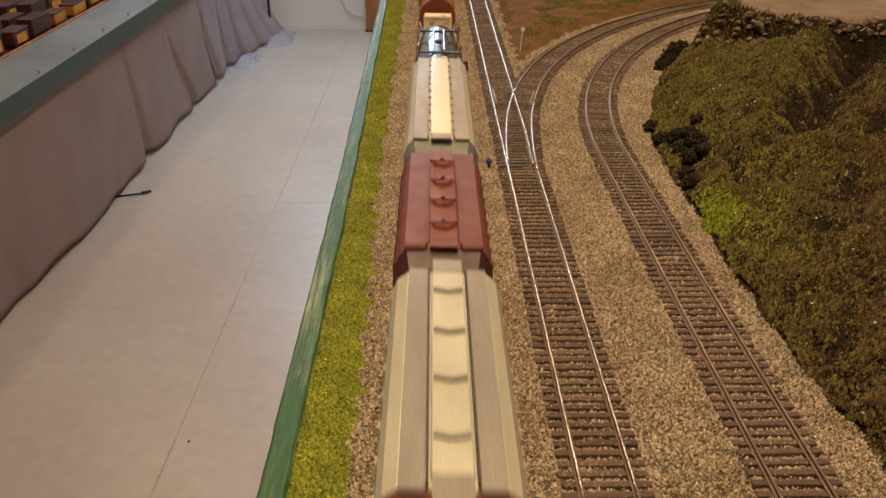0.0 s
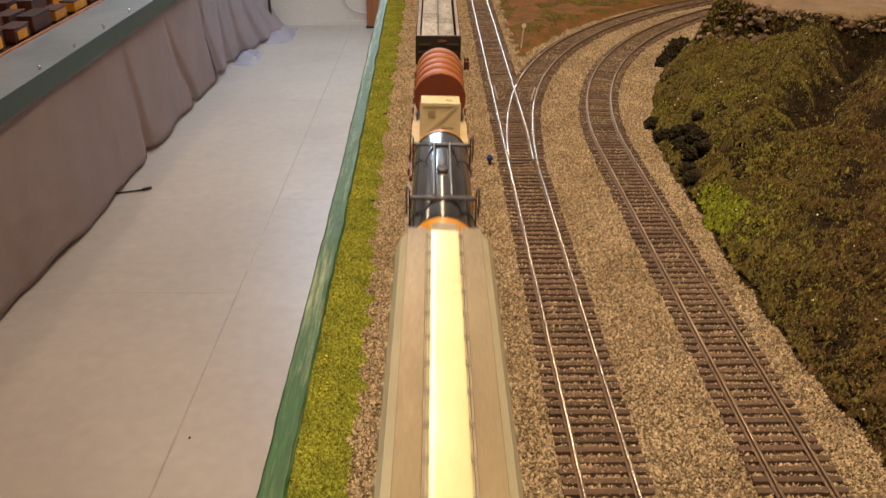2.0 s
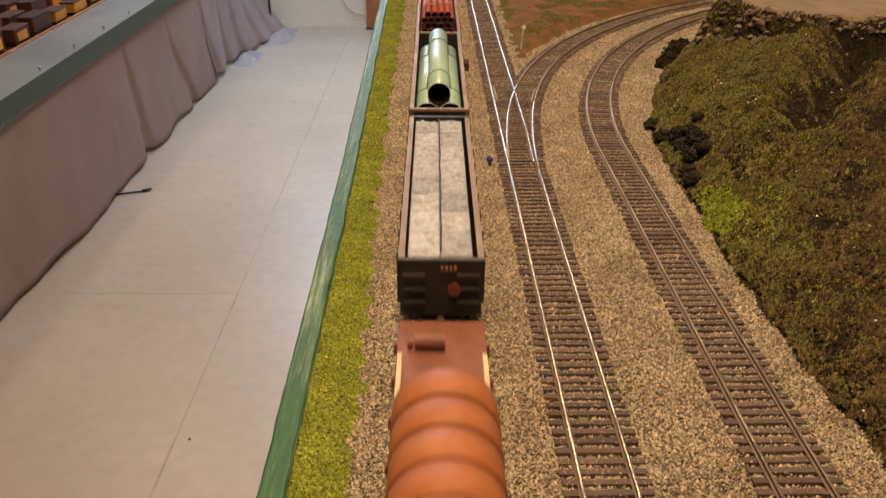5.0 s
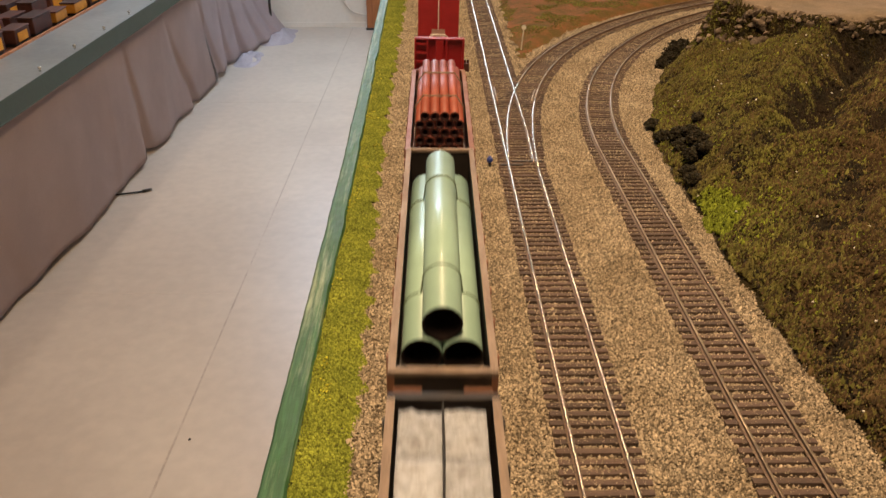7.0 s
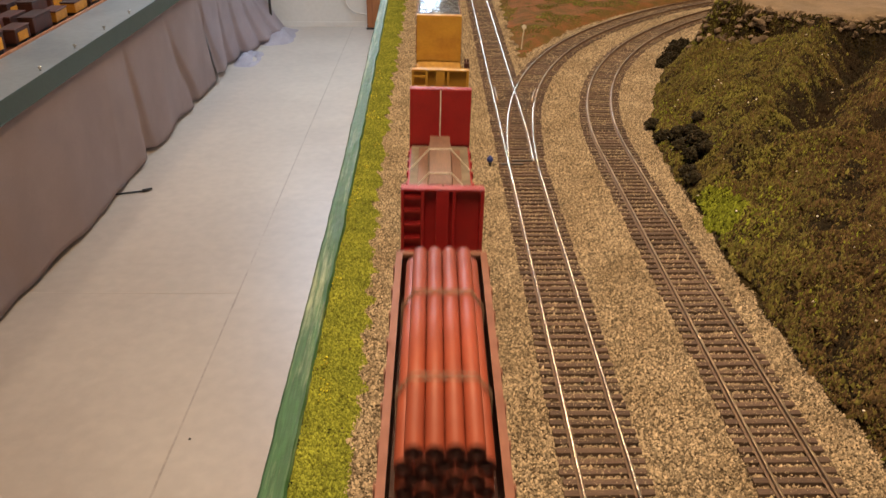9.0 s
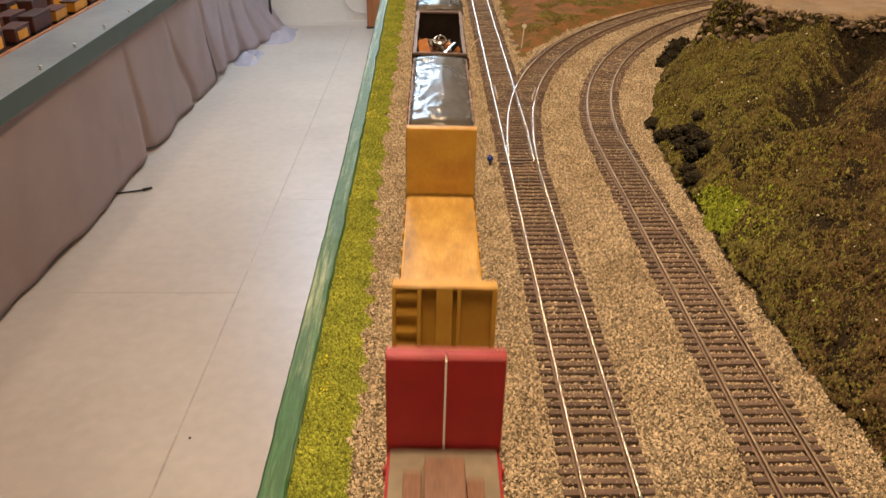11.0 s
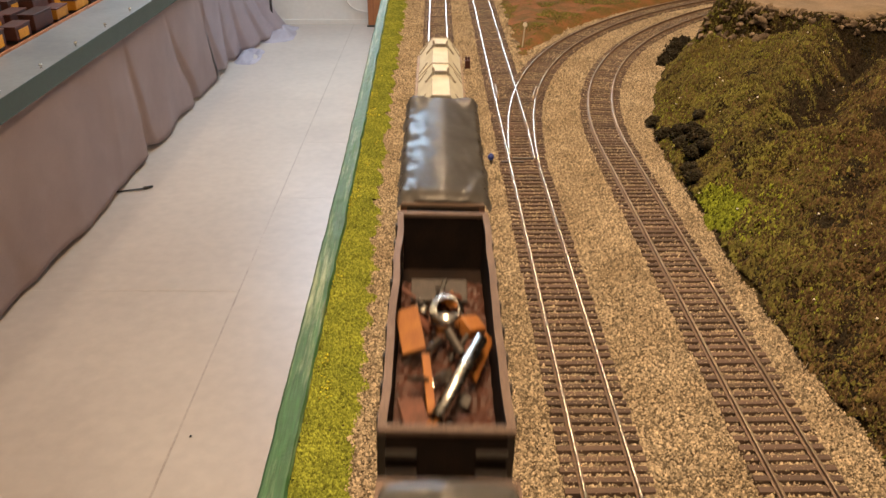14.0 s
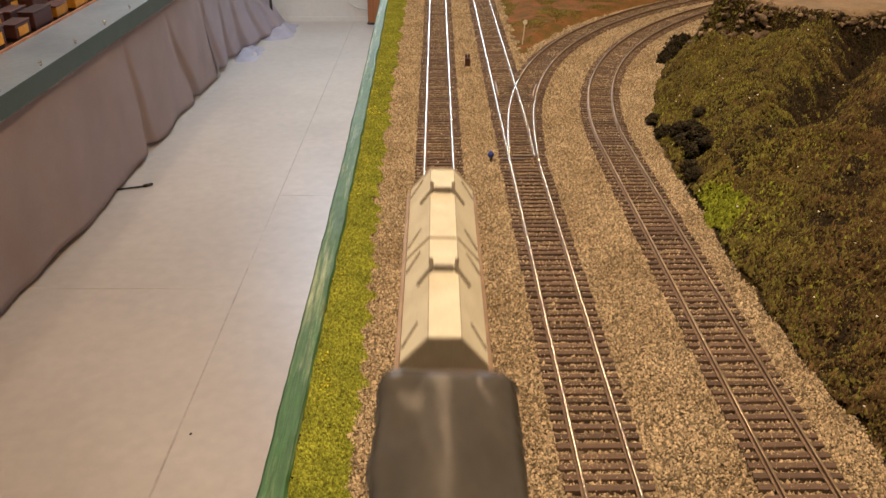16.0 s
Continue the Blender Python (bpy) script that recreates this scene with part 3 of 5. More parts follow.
def stamp(x, y, h, half_l, half_w):
    gx, gy = np.meshgrid(np.arange(-half_l, half_l, mask_cell * 0.7), np.arange(-half_w, half_w, mask_cell * 0.7))
    ix = ((x + gx * math.cos(h) + gy * math.sin(h) - MX0) / mask_cell).astype(int).ravel()
    iy = ((y - gx * math.sin(h) + gy * math.cos(h) - MY0) / mask_cell).astype(int).ravel()
    ok = (ix >= 0) & (iy >= 0) & (ix < mask.shape[0]) & (iy < mask.shape[1])
    mask[ix[ok], iy[ok]] = True


tr = random.Random(3)
TIES = []


def lay_ties(parent, fn, s0, s1, widen=None):
    s = s0
    while s < s1:
        x, y, h = side(fn, s, 0)
        extra = widen(y) if widen else 0.0
        ob = new("tie", TIE)
        ob.parent = parent
        ob.matrix_basis = pose(x + extra / 2 + tr.uniform(-0.0004, 0.0004), y, tr.uniform(-0.0002, 0.0002), 0, 0, -math.degrees(h) + tr.uniform(-1.2, 1.2))
        if extra:
            ob.scale = (1 + extra / 0.029, 1, 1)
        stamp(x + extra / 2, y, h, 0.0145 + extra / 2 - tr.choice((0.0002, 0.0008, 0.0014, 0.0022, 0.0034)) * tr.uniform(0.6, 1.3), 0.00118)
        s += STEP * tr.uniform(0.97, 1.03)


def widen_turnout(y):
    if 0.485 < y < 0.605:
        a = math.asin((y - 0.49) / 0.556)
        return max(0.0, 0.6076 - 0.556 * math.cos(a) + float(np.interp(y, EASE_Y, EASE_X)) - (0.0549 - 0.0066 * y))
    return 0.0


track = tagged(new("railway_track"), "straight model railway track on brown ties and tan ballast", "track", "tracks", "structure")
for off in (-GAUGE, GAUGE):
    rail(track, straight_train, LY0, LY1, off, 0.2)
lay_ties(track, straight_train, 0.10, 1.12)
# plain shelves carry the straight track on past both ends of the board
for nm, ya, yb in (("shelf_north", LY1, 2.75), ("shelf_south", -2.35, LY0)):
    setting(nm, bx(-0.0467, 0.075, ya, yb, -0.03, -0.0042), M["bed"], "narrow shelf that carries the straight track on")
    for off in (-GAUGE, GAUGE):
        rail(track, straight_train, ya, yb, off, 0.2)
    end = yb - 0.05 if ya > 0 else ya + 0.05
    setting(nm + "_post", bx(-0.01, 0.04, end - 0.025, end + 0.025, FLOOR, -0.0305), M["wood"], "plain wooden post under the shelf")
track2 = tagged(new("railway_track"), "straight model track with a turnout, dark ties, bright rails", "track", "tracks", "structure")
rail(track2, straight_middle, LY0, LY1, -GAUGE, 0.2)
rail(track2, straight_middle, LY0, 0.462, GAUGE, 0.01)
rail(track2, straight_middle, 0.525, LY1, GAUGE, 0.01)


def switch_point(s):
    """The straight road's point blade, standing open at its tip."""
    x, y, h = straight_middle(s)
    return x - 0.0016 * max(0.0, 1 - (s - 0.470) / 0.055), y, h


blade = rail(track2, switch_point, 0.470, 0.525, GAUGE, 0.004)
blade.name = "point_blade"
for y, x0_, x1_ in ((0.468, 0.0385, 0.0520), (0.4735, 0.0455, 0.0640)):
    part("throw_bar", bx(x0_, x1_, y - 0.0008, y + 0.0008, -0.0022, -0.0012, bev=0.0002), M["iron"], track2, "thin dark throw bar under the point blades")
lay_ties(track2, straight_middle, 0.12, 1.1, widen_turnout)
track3 = tagged(new("railway_track"), "model track that leaves the turnout in a curve", "track", "tracks", "structure")
rail(track3, branch, 0.476, 0.640, -GAUGE)
rail(track3, branch, 0.640, 1.25, -GAUGE, head="rail_dull")
rail(track3, branch, 0.462, 0.60, GAUGE)
rail(track3, branch, 0.60, 1.25, GAUGE, head="rail_dull")
lay_ties(track3, branch, 0.607, 1.1)
for off, s0, s1, fn in ((-GAUGE + 0.0022, 0.590, 0.625, straight_middle), (GAUGE - 0.0022, 0.590, 0.622, branch)):
    g = rail(track3, fn, s0, s1, off, head="rail_dull")
    g.name = "guard_rail"
track4 = tagged(new("railway_track"), "curving model track at the foot of the brushy hill", "track", "tracks", "structure")
for off in (-GAUGE, GAUGE):
    rail(track4, curve_right, LY0, 1.25, off, head="rail_dull")
lay_ties(track4, curve_right, 0.12, 1.02)

# ---- terrain ----
BASE_Y = [-0.4, 0.1, 0.2, 0.26, 0.33, 0.42, 0.5, 0.54, 0.60, 0.663, 0.777, 0.875, 1.0, 1.3]
BASE_X = [0.19, 0.156, 0.148, 0.142, 0.1386, 0.1395, 0.141, 0.1455, 0.162, 0.184, 0.243, 0.296, 0.40, 0.75]
EDGE_X = [0.15, 0.2, 0.228, 0.245, 0.261, 0.275, 0.324, 0.45, 1.2]
EDGE_Y = [0.76, 0.69, 0.655, 0.628, 0.614, 0.598, 0.595, 0.60, 0.62]


def hill_foot(y):
    return np.interp(y, BASE_Y, BASE_X)


def hill_height(x, y):
    d = x - hill_foot(y)
    low = 0.051 * (1 - np.exp(-np.maximum(d, 0) / 0.052)) + 0.02 * smooth01((d - 0.25) / 0.5)
    lip = smooth01((y - np.interp(x, EDGE_X, EDGE_Y) + 0.006) / 0.014)
    top = 0.0625 * smooth01(d / 0.045)
    z = low * (1 - lip) + np.maximum(top, low) * lip
    # a gully that runs down the slope, and a shoulder beside it
    t = np.clip(((0.312 - x) * 0.107 + (0.585 - y) * 0.145) / 0.0325, 0, 1)
    across = np.hypot(x - 0.312 + 0.107 * t, y - 0.585 + 0.145 * t)
    z = z - 0.019 * np.exp(-(across / 0.015) ** 2) * smooth01(d / 0.03) + 0.007 * np.exp(-((across - 0.036) / 0.015) ** 2) * smooth01(d / 0.03) * (1 - lip)
    return np.where(d > 0, z - 0.0035, -0.006 + 0.0 * z)


def lump(x, y, s, seed):
    return noise.noise((x * s, y * s, seed))


bm = bmesh.new()
GX = np.concatenate((np.linspace(0.128, 0.45, 150), np.linspace(0.46, LX1, 20)))
GY = np.concatenate((np.linspace(LY0, 0.14, 20), np.linspace(0.143, 0.80, 220), np.linspace(0.81, LY1, 30)))
nx, ny = len(GX) - 1, len(GY) - 1
hg = []
for x in GX.tolist():
    for y in GY.tolist():
        z = float(hill_height(x, y))
        if z > -0.004:
            rel = 0.0065 * lump(x, y, 22, 1) * min(1, z / 0.012 + 0.15) + 0.0032 * lump(x, y, 60, 4) * min(1, z / 0.008 + 0.2)
            onroad = y > np.interp(x, EDGE_X, EDGE_Y) + 0.004
            z += rel * (0.35 if onroad else 1.0) if onroad else rel + 0.0075 * abs(lump(x, y, 62, 12)) - 0.0034
        hg.append(bm.verts.new((x, y, max(z, -0.008))))
for i in range(nx):
    for j in range(ny):
        a = i * (ny + 1) + j
        f = bm.faces.new((hg[a], hg[a + ny + 1], hg[a + ny + 2], hg[a + 1]))
        c = f.calc_center_median()
        up = c.y > np.interp(c.x, EDGE_X, EDGE_Y) + 0.006 and c.x - float(hill_foot(c.y)) > 0.035
        f.material_index = 1 if up else 0
bmesh.ops.recalc_face_normals(bm, faces=bm.faces)
setting("hill", bm, [M["turf"], M["road"]], "earth hillside with a pale dirt road on its top", True)

def wobble(p):
    """A cheap smooth irregular offset, a few millimetres, for many points at once."""
    a, b = p[:, 0], p[:, 1]
    return 0.0018 * np.sin(a * 190 + 2.1 * np.sin(b * 130)) + 0.0022 * np.sin(b * 83 + 1.7 * np.sin(b * 211 + a * 95)) + 0.0010 * np.sin(b * 420 + a * 310)


# ballast stones
pts = rng.uniform((-0.042, 0.155), (0.33, 1.0), (860000, 2))
pts = pts[pts[:, 0] < 0.6 * pts[:, 1] + 0.03]
x, y = pts[:, 0], pts[:, 1]


def near_line(x, y, fn, s0, s1, reach):
    """Distance across from a track's middle, capped at reach."""
    best = np.full(len(x), 9.0)
    for s in np.arange(s0, s1, 0.012):
        px, py, _ = side(fn, s, 0)
        best = np.minimum(best, (x - px) ** 2 + (y - py) ** 2)
    return np.sqrt(best)


wob = wobble(pts)
d_branch, d_mid = near_line(x, y, branch, 0.6, 1.3, 1), np.abs(x - (0.0549 - 0.0066 * y))
soil = (y > 0.66) & (d_branch + wob > 0.024) & (d_mid + wob > 0.0225) & (x < 0.6076 - np.sqrt(np.maximum(0.556 ** 2 - (y - 0.49) ** 2, 0))) & (x > 0.05)
foot = hill_foot(y)
edge_l = np.interp(y, [0.1, 0.25, 0.35, 0.45, 0.62, 1.0], [-0.0295, -0.031, -0.033, -0.0355, -0.037, -0.037])
ok = (x > edge_l + wob * 0.6) & (x < foot + 0.006 + wob) & ~soil
ix, iy = ((x - MX0) / mask_cell).astype(int), ((y - MY0) / mask_cell).astype(int)
on_tie = mask[np.clip(ix, 0, mask.shape[0] - 1), np.clip(iy, 0, mask.shape[1] - 1)]
cover = wobble(pts + 3.0) * 160
bury = np.interp(y, [0.3, 0.45, 0.585, 0.62], [0.28, 0.40, 0.62, 0.85]) + 0.15 * np.maximum(cover, 0)
ok &= ~on_tie | (rng.uniform(0, 1, len(x)) < bury)
near_rail = (np.abs(np.abs(x) - GAUGE) < 0.0013) | (np.abs(np.abs(x - (0.0549 - 0.0066 * y)) - GAUGE) < 0.0013)
ok &= ~near_rail & ((y < 0.6) | (rng.uniform(0, 1, len(x)) < 0.6))
x, y, on = x[ok], y[ok], on_tie[ok]
size = np.clip(rng.lognormal(-7.76, 0.36, len(x)), 0.0002, 0.0011)
size = np.where(y > 0.6, size * 1.22, size)
size = np.where(on, np.minimum(size * 0.6, 0.0005), size)
zz = np.where(on, -0.0022, -0.0038 + rng.uniform(0, 0.0009, len(x)))
tagged(scatter("ballast", np.c_[x, y, zz], size, M["ballast"], squash=0.95, half=True), "loose tan ballast stones between and beside the tracks", "ballast", kind="stuff")

# red-brown soil inside the fork
bm = bmesh.new()
q = []
for i in range(61):
    for j in range(61):
        xx, yy = 0.06 + 0.30 * i / 60, 0.66 + 0.55 * j / 60
        dd = min(xx - (0.0549 - 0.0066 * yy) - 0.02, (0.6076 - math.sqrt(max(0.556 ** 2 - (yy - 0.49) ** 2, 0))) - 0.02 - xx)
        q.append(bm.verts.new((xx, yy, -0.0046 + 0.006 * float(smooth01(dd / 0.03)) + 0.0008 * lump(xx, yy, 60, 2))))
for i in range(60):
    for j in range(60):
        a = i * 61 + j
        bm.faces.new((q[a], q[a + 61], q[a + 62], q[a + 1]))
setting("soil_bank", bm, M["soil_red"], "reddish brown bare soil in the fork of the tracks", True)

p2 = rng.uniform((0.06, 0.68), (0.33, 1.0), (34000, 2))
keep = []
for a, b in p2:
    dd = min(a - (0.0549 - 0.0066 * b) - 0.022, (0.6076 - math.sqrt(max(0.556 ** 2 - (b - 0.49) ** 2, 0))) - 0.024 - a)
    if dd > 0 and lump(a, b, 25, 6) + 0.5 * lump(a, b, 80, 9) > -0.05:
        keep.append((a, b, -0.0038 + 0.006 * float(smooth01(dd / 0.03))))
tagged(scatter("ground_cover", np.array(keep), rng.uniform(0.0004, 0.0010, len(keep)), M["brush"], half=True), "patchy olive ground cover on red soil", "ground cover", kind="stuff")

# grass verge along the fascia
gp = rng.uniform((-0.0565, 0.14), (-0.024, 1.02), (170000, 2))
gp = gp[gp[:, 0] > -0.0490 + edge_drift(gp[:, 1]) + 0.0006 * np.sin(gp[:, 1] * 260 + 2 * np.sin(gp[:, 1] * 97))]
ge = np.interp(gp[:, 1], [0.1, 0.25, 0.35, 0.45, 0.62, 1.0], [-0.0295, -0.031, -0.033, -0.0355, -0.037, -0.037])
wb = wobble(gp)
gp = gp[gp[:, 0] < ge + wb * 0.8 + 0.001]
hgt = np.array([0.0009 * lump(a, b, 110, 8) for a, b in gp])
gz = -0.0036 + 0.0018 * smooth01((-0.033 - gp[:, 0]) / 0.006) + hgt + rng.uniform(0, 0.0006, len(gp))
tagged(scatter("grass", np.c_[gp, gz], rng.uniform(0.00028, 0.00065, len(gp)), M["grass"], squash=1.0, half=True), "yellowish green scatter grass beside the board edge", "grass", kind="stuff")
fl = []
for cx_, cy_, k, r in ((-0.042, 0.245, 40, 0.003), (-0.045, 0.262, 22, 0.0015), (-0.047, 0.56, 60, 0.005), (-0.046, 0.60, 30, 0.004), (-0.038, 0.50, 14, 0.003),
                       (-0.049, 0.41, 20, 0.003), (-0.044, 0.42, 14, 0.004), (-0.0485, 0.33, 10, 0.003), (-0.043, 0.46, 10, 0.003), (-0.045, 0.66, 14, 0.006)):
    for _ in range((k + 1) // 2):
        fl.append((min(max(cx_ + tr.gauss(0, r * 0.5), -0.0482), -0.034) + float(edge_drift(cy_)), cy_ + tr.gauss(0, r * 1.3), -0.0008 + tr.uniform(0, 0.0007)))
tagged(scatter("flowers", np.array(fl), rng.uniform(0.0003, 0.0007, len(fl)), M["grass_yellow"], squash=0.8), "tiny bright yellow flowers in the grass", "flowers", kind="stuff")

# brush on the hillside
hp = rng.uniform((0.13, 0.15), (0.50, 0.80), (1120000, 2))
hp = hp[hp[:, 0] < 0.6 * hp[:, 1] + 0.035]
hx, hy = hp[:, 0], hp[:, 1]
hd = hx - hill_foot(hy)
up = (hy > np.interp(hx, EDGE_X, EDGE_Y) + 0.004) & (hd > 0.03) & (hx > 0.236)
w2 = np.array([lump(a, b, 60, 3) for a, b in hp])
keepm = (hd > 0.001 + 0.004 * w2) & ~up
hx, hy, hd, w2 = hx[keepm], hy[keepm], hd[keepm], w2[keepm]
tone = np.array([0.6 * lump(a, b, 22, 31) + 0.5 * lump(a, b, 75, 33) for a, b in zip(hx, hy)])
hz = hill_height(hx, hy)
rel = np.array([0.0065 * lump(a, b, 22, 1) * min(1, c / 0.012 + 0.15) + 0.0032 * lump(a, b, 60, 4) * min(1, c / 0.008 + 0.2) + 0.0075 * abs(lump(a, b, 62, 12)) + 0.0042 * abs(lump(a, b, 140, 13)) - 0.0022 for a, b, c in zip(hx, hy, hz)])
hz = hz + rel + rng.uniform(0, 0.0012, len(hx))
# a brighter patch of grass at the hill's foot; gully shade painted as dark tone
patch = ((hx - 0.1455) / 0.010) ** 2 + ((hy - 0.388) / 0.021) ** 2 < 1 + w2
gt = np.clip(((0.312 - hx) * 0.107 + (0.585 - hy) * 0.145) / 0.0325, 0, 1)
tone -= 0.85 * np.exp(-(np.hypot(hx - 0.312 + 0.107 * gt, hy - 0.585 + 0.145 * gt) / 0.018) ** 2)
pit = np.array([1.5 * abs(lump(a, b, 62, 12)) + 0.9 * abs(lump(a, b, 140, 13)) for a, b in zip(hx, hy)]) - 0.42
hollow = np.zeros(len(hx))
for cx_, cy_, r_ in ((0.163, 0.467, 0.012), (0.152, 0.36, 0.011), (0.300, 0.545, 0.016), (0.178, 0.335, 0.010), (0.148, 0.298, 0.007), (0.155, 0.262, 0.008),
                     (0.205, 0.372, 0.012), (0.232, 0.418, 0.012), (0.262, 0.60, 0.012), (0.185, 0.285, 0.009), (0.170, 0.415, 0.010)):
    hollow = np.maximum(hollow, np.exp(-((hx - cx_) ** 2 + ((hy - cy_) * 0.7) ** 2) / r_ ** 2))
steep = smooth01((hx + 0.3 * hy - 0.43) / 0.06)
# dark picks the scrub coloured as shade: pits, hollows and the steep slope
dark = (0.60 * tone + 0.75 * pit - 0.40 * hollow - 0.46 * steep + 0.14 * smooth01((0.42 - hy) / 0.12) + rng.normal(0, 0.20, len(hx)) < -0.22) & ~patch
dry = smooth01((hx - 0.43 * hy + 0.005) / 0.06)
brown = dry * 0.5 + 0.30 + 0.3 * tone > rng.uniform(0, 1, len(hx))
brown &= ~dark & ~patch
green = 0.22 + 0.25 * smooth01((0.40 - hy) / 0.1)
lush = ((tone > 0.12) & (rng.uniform(0, 1, len(hx)) < green) & ~brown & ~dark) | patch
sz = np.clip(rng.lognormal(-7.78, 0.38, len(hx)), 0.0002, 0.0012)
P = np.c_[hx, hy, hz]
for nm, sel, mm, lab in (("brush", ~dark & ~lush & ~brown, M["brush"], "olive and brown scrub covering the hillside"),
                         ("dark_brush", dark, M["brush_shade"], "dark scrub whose tone paints the shade of hollows and slope"),
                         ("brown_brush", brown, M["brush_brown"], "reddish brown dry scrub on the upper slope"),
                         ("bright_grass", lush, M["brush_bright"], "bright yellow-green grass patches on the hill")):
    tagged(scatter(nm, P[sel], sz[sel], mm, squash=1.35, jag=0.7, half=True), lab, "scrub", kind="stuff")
fk = rng.choice(len(P), 70, replace=False)
tagged(scatter("white_flecks", P[fk] + (0, 0, 0.0012), rng.uniform(0.0004, 0.0009, 70), M["white"]), "tiny white flecks on the hillside", "flecks", kind="stuff")

# bushes at the hill's foot: a short stem with many small clumps of leaf
for bx_, by_, r in ((0.2245, 0.752, 0.010), (0.215, 0.735, 0.009), (0.205, 0.712, 0.008), (0.193, 0.69, 0.007), (0.1475, 0.535, 0.0055), (0.147, 0.504, 0.006),
                    (0.153, 0.492, 0.0065), (0.158, 0.487, 0.0055), (0.151, 0.476, 0.006), (0.158, 0.470, 0.0065), (0.152, 0.457, 0.006), (0.158, 0.452, 0.005),
                    (0.1465, 0.442, 0.0055), (0.146, 0.431, 0.005), (0.166, 0.50, 0.004), (0.183, 0.262, 0.005), (0.165, 0.232, 0.0045)):
    bush = thing("bush", "low dark green bush at the foot of the hill", "bush", "bushes")
    n = 420
    th, ph = rng.uniform(0, 2 * np.pi, n), np.arccos(rng.uniform(-0.1, 1, n))
    rad = r * (0.55 + 0.45 * rng.uniform(0, 1, n) ** 0.5)
    c = np.c_[rad * np.sin(ph) * np.cos(th), rad * np.sin(ph) * np.sin(th), rad * np.cos(ph) * 0.75]
    bumpy = np.array([1 + 0.5 * noise.noise((a * 260 + bx_ * 99, b * 260, d * 260)) for a, b, d in c])
    scatter("crown", c * bumpy[:, None], rng.uniform(0.0005, 0.0014, n), M["bush"], squash=0.8, parent=bush, jag=0.5)
    part("stem", rod(bmesh.new(), (0, 0, -0.004), (0, 0, r * 0.6), 0.0008, 6, 0.0004), M["tie"], bush)
    bush.location = (bx_, by_, max(float(hill_height(bx_, by_)), -0.003) + 0.001)

# rock ledge along the top
ledge = thing("rock_ledge", "broken grey-brown rock ledge along the top of the hill", "rocks")


def ledge_rock(xx, yy, lift, size):
    bm = bmesh.new()
    hull = [bm.verts.new(Vector((tr.gauss(0, 1), tr.gauss(0, 1), tr.gauss(0, 1))).normalized() * tr.uniform(0.75, 1.3)) for _ in range(15)]
    bmesh.ops.convex_hull(bm, input=hull)
    sx, sy, sz_ = size * tr.uniform(0.004, 0.008), size * tr.uniform(0.003, 0.006), size * tr.uniform(0.0025, 0.0055)
    for v in bm.verts:
        v.co = Vector((v.co.x * sx, v.co.y * sy, v.co.z * sz_))
    ob = part("rock", bm, M["rock"], ledge)
    ob.matrix_basis = pose(xx, yy, float(hill_height(xx, yy + 0.001)) + lift, tr.uniform(-40, 40), tr.uniform(-30, 30), tr.uniform(-50, 50))


for i in range(220):
    xx = 0.206 + 0.26 * (i / 219) ** 1.1
    ledge_rock(xx, float(np.interp(xx, EDGE_X, EDGE_Y)) + tr.uniform(0.001, 0.009), tr.uniform(-0.0035, 0.0), tr.choice((0.25, 0.35, 0.45, 0.6)))
# a crumbled outcrop where the ledge comes down to the track
for i in range(75):
    xx = tr.uniform(0.207, 0.252)
    ledge_rock(xx, float(np.interp(xx, EDGE_X, EDGE_Y)) + tr.uniform(-0.012, 0.003), tr.uniform(0.0, 0.0025), tr.choice((0.3, 0.4, 0.5, 0.65)))

# small things by the tracks
sign = thing("track_sign", "small white post sign with a round head", "sign")
part("post", rod(bmesh.new(), (0, 0, -0.003), (0, 0, 0.0165), 0.00045, 8), M["white"], sign)
bm = rod(bmesh.new(), (0, -0.0003, 0.0172), (0, 0.0003, 0.0172), 0.0021, 12)
part("head", bm, M["white"], sign, "round white sign head")
sign.matrix_world = pose(0.0772, 0.749, 0.0005, 0, 5, 0)
knob = thing("turnout_knob", "small blue plastic knob standing beside the turnout", "knob")
bm = bmesh.new()
bmesh.ops.create_uvsphere(bm, u_segments=16, v_segments=10, radius=0.0020)
part("body", bm, M["blue"], knob, smooth=True)
part("stem", rod(bmesh.new(), (0, 0, -0.005), (0, 0, -0.0015), 0.0007, 8), M["iron"], knob)
part("cap", rod(bmesh.new(), (0, 0, 0.0017), (0, 0, 0.0024), 0.0010, 10, 0.0008), M["blue"], knob)
knob.location = (0.0317, 0.470, 0.0008)
box_ = thing("switch_machine", "tiny maroon switch box beside the track", "switch box")
part("body", bx(-0.0022, 0.0022, -0.003, 0.003, -0.004, 0.0035, bev=0.0004), M["maroon"], box_)
for dx in (-0.0012, 0.0012):
    part("lamp", rod(bmesh.new(), (dx, 0.0005, 0.0035), (dx, 0.0005, 0.0062), 0.0009, 8), M["maroon"], box_)
box_.location = (0.0245, 0.682, 0)

bead = thing("small_bead", "tiny dark glossy bead lying between the rails", "bead")
bm = bmesh.new()
bmesh.ops.create_icosphere(bm, subdivisions=2, radius=0.0008)
for v in bm.verts:
    v.co.z *= 0.85
part("ball", bm, M["black"], bead, smooth=True)
bead.location = (0.0537, 0.2493, -0.0015)
speck = thing("dirt_speck", "small dark crumb on the pale floor", "crumb")
bm = bmesh.new()
hull = [bm.verts.new((tr.uniform(-0.0035, 0.0035), tr.uniform(-0.004, 0.004), tr.uniform(0, 0.003))) for _ in range(14)]
bmesh.ops.convex_hull(bm, input=hull)
part("grain", bm, M["black"], speck)
